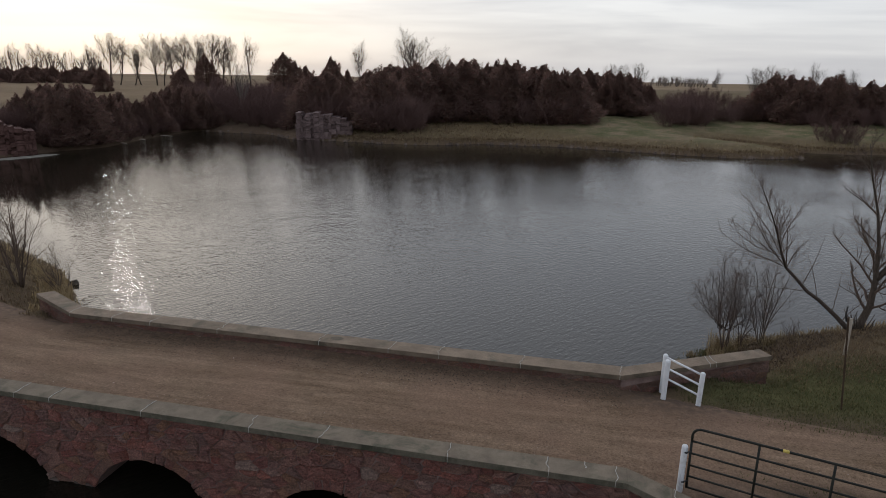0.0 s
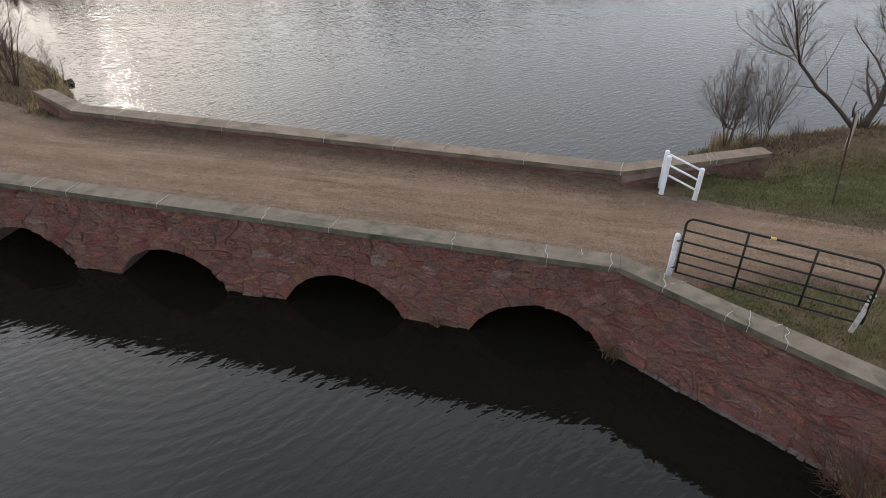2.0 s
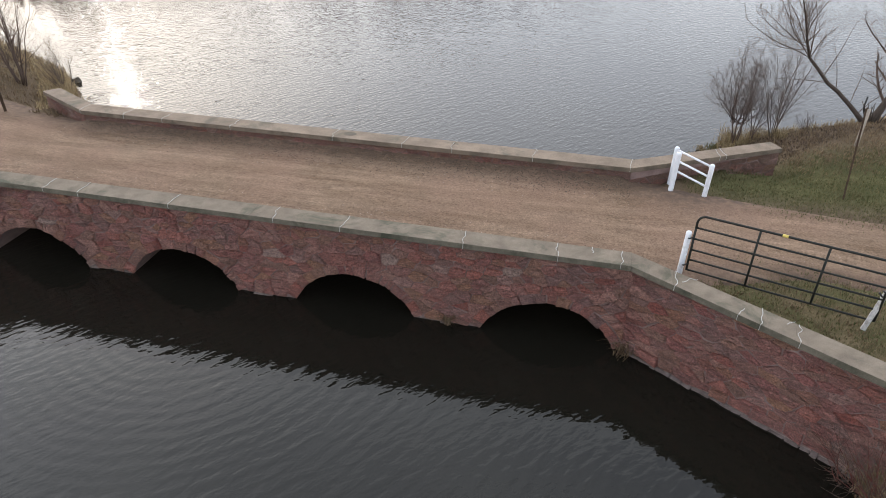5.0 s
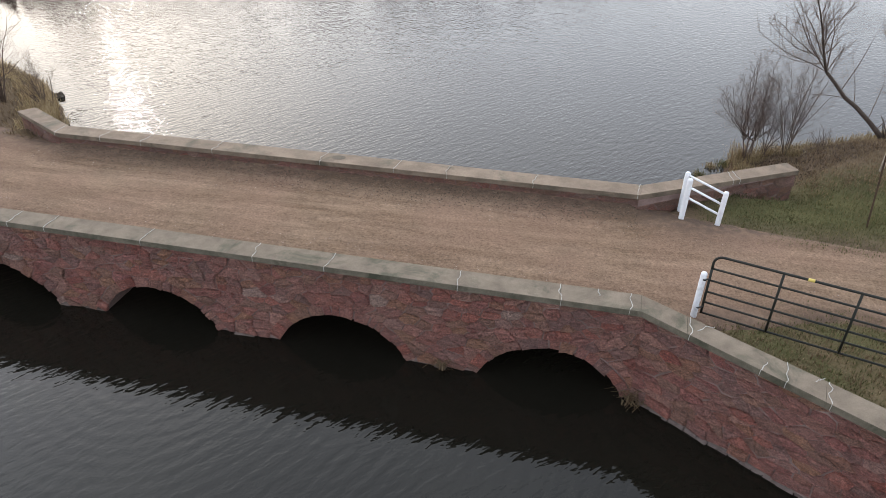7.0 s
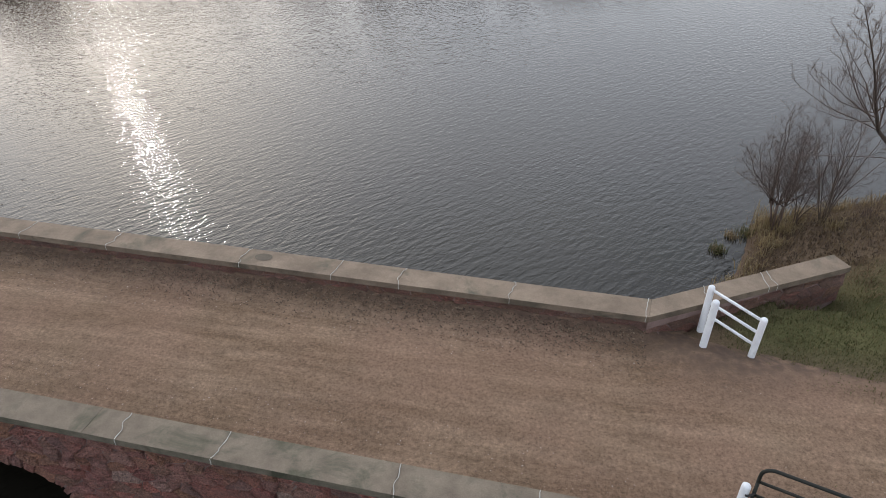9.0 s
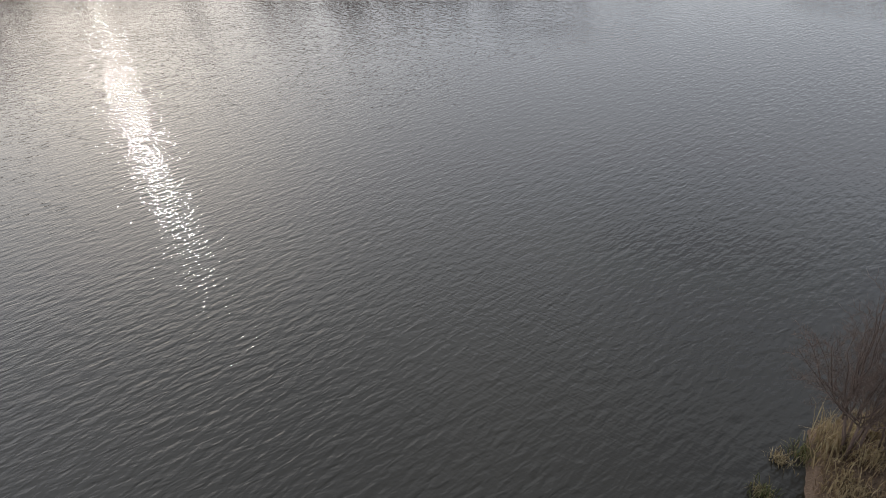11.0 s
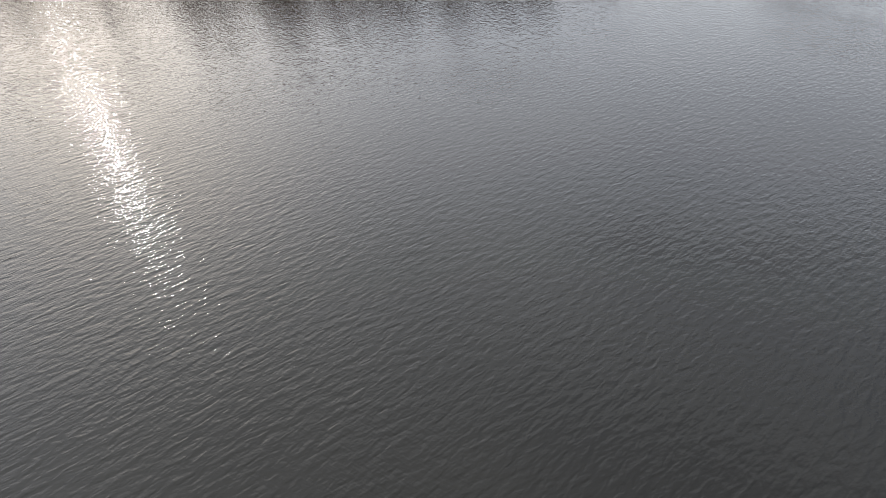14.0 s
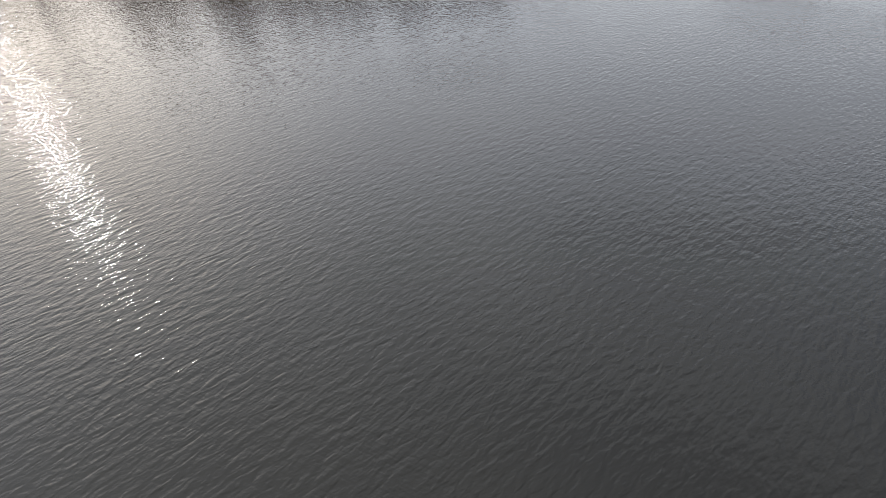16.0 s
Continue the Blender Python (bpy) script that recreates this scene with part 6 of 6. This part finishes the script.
def scrub(seed):
    """A leafless thicket bush: a haze of fine stems."""
    rng = random.Random(seed)
    out = []
    for k in range(13):
        w = rng.uniform(0, 6.28)
        s = rng.uniform(0.1, 0.85)
        pts, radii = limb(rng, (0.5 * math.cos(w) * rng.random(), 0.5 * math.sin(w) * rng.random(), -0.1), (math.cos(w) * s, math.sin(w) * s, 1), rng.uniform(2.2, 3.2), 0.022, 0.1, 0.14, 5, 0.3)
        ramify(rng, pts, radii, 2, out, 0.6, [9, 5], 0.40, 0.3, 0.12, 0.013)
    return bare_tree("scrub_bush", "leafless brown thicket bush on the far bank", out, 2, (0, 0, 0), SCRUB_TWIG, SCRUB_TWIG, "scrub on the far bank", True)


bushes = [scrub(400 + k) for k in range(3)]
used_bush = [False] * 3


def scrub_belt(b0, b1, step, d0, d1, h0, h1):
    b = b0
    while b < b1:
        b += step * far_rng.uniform(0.5, 1.5)
        x, y, _ = inland(b, far_rng.uniform(d0, d1))
        put(bushes, used_bush, 3.0, x, y, far_rng.uniform(h0, h1), far_rng.uniform(1.0, 1.5))


scrub_belt(-35, -23.5, 0.2, 0.0, 1.2, 1.5, 2.8)
scrub_belt(-42, -35, 0.4, 4.5, 7.0, 2.4, 3.6)
scrub_belt(-25, -16.5, 0.14, 2.5, 12.0, 2.8, 4.6)
scrub_belt(-25, -17.5, 0.2, 12.0, 26.0, 3.0, 4.6)
scrub_belt(-16.5, -12, 0.25, 4.0, 8.0, 3.0, 4.6)
scrub_belt(-19.0, -17.2, 0.3, 0.6, 2.0, 2.0, 3.2)
scrub_belt(-12.3, -6.5, 0.22, 3.0, 9.0, 3.0, 5.0)
scrub_belt(-6.5, 6.4, 0.35, 11.0, 14.0, 2.4, 4.2)
scrub_belt(13.8, 16.8, 0.14, 9.0, 17.0, 2.8, 4.6)
scrub_belt(16.5, 19.3, 0.18, 12.0, 22.0, 1.6, 3.0)
scrub_belt(14.0, 19.5, 0.4, 24.0, 40.0, 2.2, 3.4)
scrub_belt(19, 31, 0.4, 15.0, 20.0, 1.8, 3.4)
scrub_belt(24.5, 27, 0.6, 2.0, 5.0, 2.0, 3.0)


def make_wood():
    """The thin line of trees along the far rise, too far off to count."""
    rng = random.Random(5)
    out = []
    for k in range(60):
        x, y = polar(rng.uniform(12.4, 17.6), rng.uniform(300, 330))
        z = height_at(x, y)
        h = rng.uniform(2.0, 4.2)
        for _ in range(3):
            pts, radii = limb(rng, (x, y, z), (rng.gauss(0, 0.2), rng.gauss(0, 0.2), 1), h, 0.15, 0.1, 0.1, 5, 0.3)
            ramify(rng, pts, radii, 1, out, 0.6, 7, 0.4, 0.3, 0.2, 0.06)
    for k in range(80):
        x, y = polar(rng.uniform(-46, -30), rng.uniform(270, 300))
        z = height_at(x, y)
        for _ in range(3):
            pts, radii = limb(rng, (x, y, z), (rng.gauss(0, 0.25), rng.gauss(0, 0.25), 1), rng.uniform(4.0, 8.0), 0.15, 0.1, 0.1, 5, 0.3)
            ramify(rng, pts, radii, 1, out, 0.6, 7, 0.4, 0.3, 0.2, 0.06)
    v, f = [], []
    for pts, radii, _ in out:
        tube_data(pts, radii, 3, v, f, False)
    tagged(mesh_object("distant_wood", v, f, FAR_TWIG), "thin line of bare trees along the far rise", "trees", kind="stuff")


make_wood()


def make_outcrop(name, label, x, y, wide, tall, seed, depth=2.2, turn=0.0, rock=CLIFF):
    """A broken ledge of stacked angular blocks."""
    ob = thing(name, label, "rock outcrop", at=(x, y, 0))
    rng = random.Random(seed)
    s = -wide / 2
    while s < wide / 2:
        w, z = rng.uniform(0.3, 0.95), -0.4 - rng.uniform(0, 0.5)
        f = (s + w / 2) / wide + 0.5
        limit = tall * (1 - 0.3 * max(0.0, f - 0.6) / 0.4) * rng.uniform(0.9, 1.04)
        back = rng.gauss(0, 0.12)
        while z < limit - 0.15:
            h = rng.uniform(0.22, 0.7)
            top = min(z + h, limit + rng.uniform(-0.1, 0.1))
            q = -depth / 2 + back + 0.12 * max(0, z) + rng.gauss(0, 0.13)
            bm = prism(bmesh.new(), [(s + rng.uniform(-0.06, 0.06), q), (s + w, q + rng.gauss(0, 0.09)), (s + w, depth), (s, depth)], z, top - 0.02, 0.04)
            for p in bm.verts:
                p.co += Vector((rng.gauss(0, 0.035), rng.gauss(0, 0.04), rng.gauss(0, 0.03)))
            part("block", bm, rock, ob)
            z = top
        s += w * 0.98
    ob.rotation_euler.z = turn
    return ob


cx, cy, _ = inland(-14.4, 0.2)
make_outcrop("rock_outcrop", "pinkish grey rock ledge rising from the far shore", cx, cy + 0.8, 7.6, 3.7, 61, 2.4, radians(8))
cx, cy, _ = inland(-38.2, 1.2)
make_outcrop("rock_outcrop", "reddish rock ledge under dark scrub", cx, cy, 7.0, 3.8, 62, 2.0, radians(40), RED_CLIFF)

# sand bar and driftwood off the far bank
bm = bmesh.new()
bmesh.ops.create_circle(bm, cap_ends=True, segments=24, radius=1)
bmesh.ops.transform(bm, matrix=Matrix.Translation((-49.5, 67.5, 0.03)) @ Matrix.Rotation(radians(60), 4, "Z") @ Matrix.Diagonal((3.6, 0.9, 1, 1)), verts=bm.verts)
for p in bm.verts:
    p.co.x += far_rng.gauss(0, 0.25)
bmesh.ops.solidify(bm, geom=bm.faces[:], thickness=0.06)
tagged(part("sand_bar", bm, SAND, None), "low pale sand bar off the far bank", "sand bar")
for bearing, back, size in ((-27.0, -4.0, 1.3), (-30.0, -3.0, 0.6), (-28.6, -4.0, 0.5)):
    x, y, r = inland(bearing, 0.3)
    x, y = polar(bearing, r + back * 0.4)
    ob = thing("driftwood", "pale bleached driftwood lying in the shallows", "driftwood")
    tube("log", [(x - size, y, 0.05), (x, y + 0.2, 0.12), (x + size, y + 0.35, 0.06)], [0.05, 0.09, 0.04], PALE_BOARD, ob, 8)

# stones and tan grass along the far waterline
s_rng = random.Random(140)
v, f = [], []
for i in range(22, 33):
    ax, ay, _ = SHORE[i]
    bx, by, _ = SHORE[i + 1]
    n = int(math.dist((ax, ay), (bx, by)) / 0.45)
    for k in range(n):
        q = (k + s_rng.random()) / max(1, n)
        x, y, s = ax + (bx - ax) * q + s_rng.gauss(0, 0.15), ay + (by - ay) * q + s_rng.gauss(0, 0.3), s_rng.uniform(0.1, 0.38)
        o = len(v)
        for w in range(6):
            v.append((x + s * math.cos(w * 1.047) * s_rng.uniform(0.7, 1.2), y + s * math.sin(w * 1.047) * s_rng.uniform(0.7, 1.2), s_rng.uniform(-0.1, 0.05)))
        for w in range(6):
            v.append((x + 0.6 * s * math.cos(w * 1.047), y + 0.6 * s * math.sin(w * 1.047), s * s_rng.uniform(0.5, 0.9)))
        f += [(o + w, o + (w + 1) % 6, o + 6 + (w + 1) % 6, o + 6 + w) for w in range(6)] + [tuple(range(o + 6, o + 12))]
tagged(mesh_object("shore_stones", v, f, SHORE_STONE), "reddish stones along the far waterline", "stones", kind="stuff")
blades("far_grass", "brown dead grass under the far trees", spots_in(9000, (-52, 4, 78, 125), s_rng, lambda x, y, d: 0.1 < d < 20 and x > -24), 0.34, BROWN_STRAW, s_rng, 0.05, 0.9, 2, spread=0.35)
blades("far_grass", "tan dead grass on the far bank", spots_in(16000, (-8, 62, 78, 125), s_rng, lambda x, y, d: 0.1 < d < 24 and (d < 3.5 or x < 8 or s_rng.random() < 0.06)), 0.22, STRAW, s_rng, 0.045, 1.0, 2, spread=0.35)
blades("far_shore_grass", "pale dry grass fringing the far shore", spots_in(40000, (-52, 62, 78, 108), s_rng, lambda x, y, d: 0.05 < d < 1.4 and x > -22), 0.34, BROWN_STRAW, s_rng, 0.04, 0.8, 4, spread=0.3)
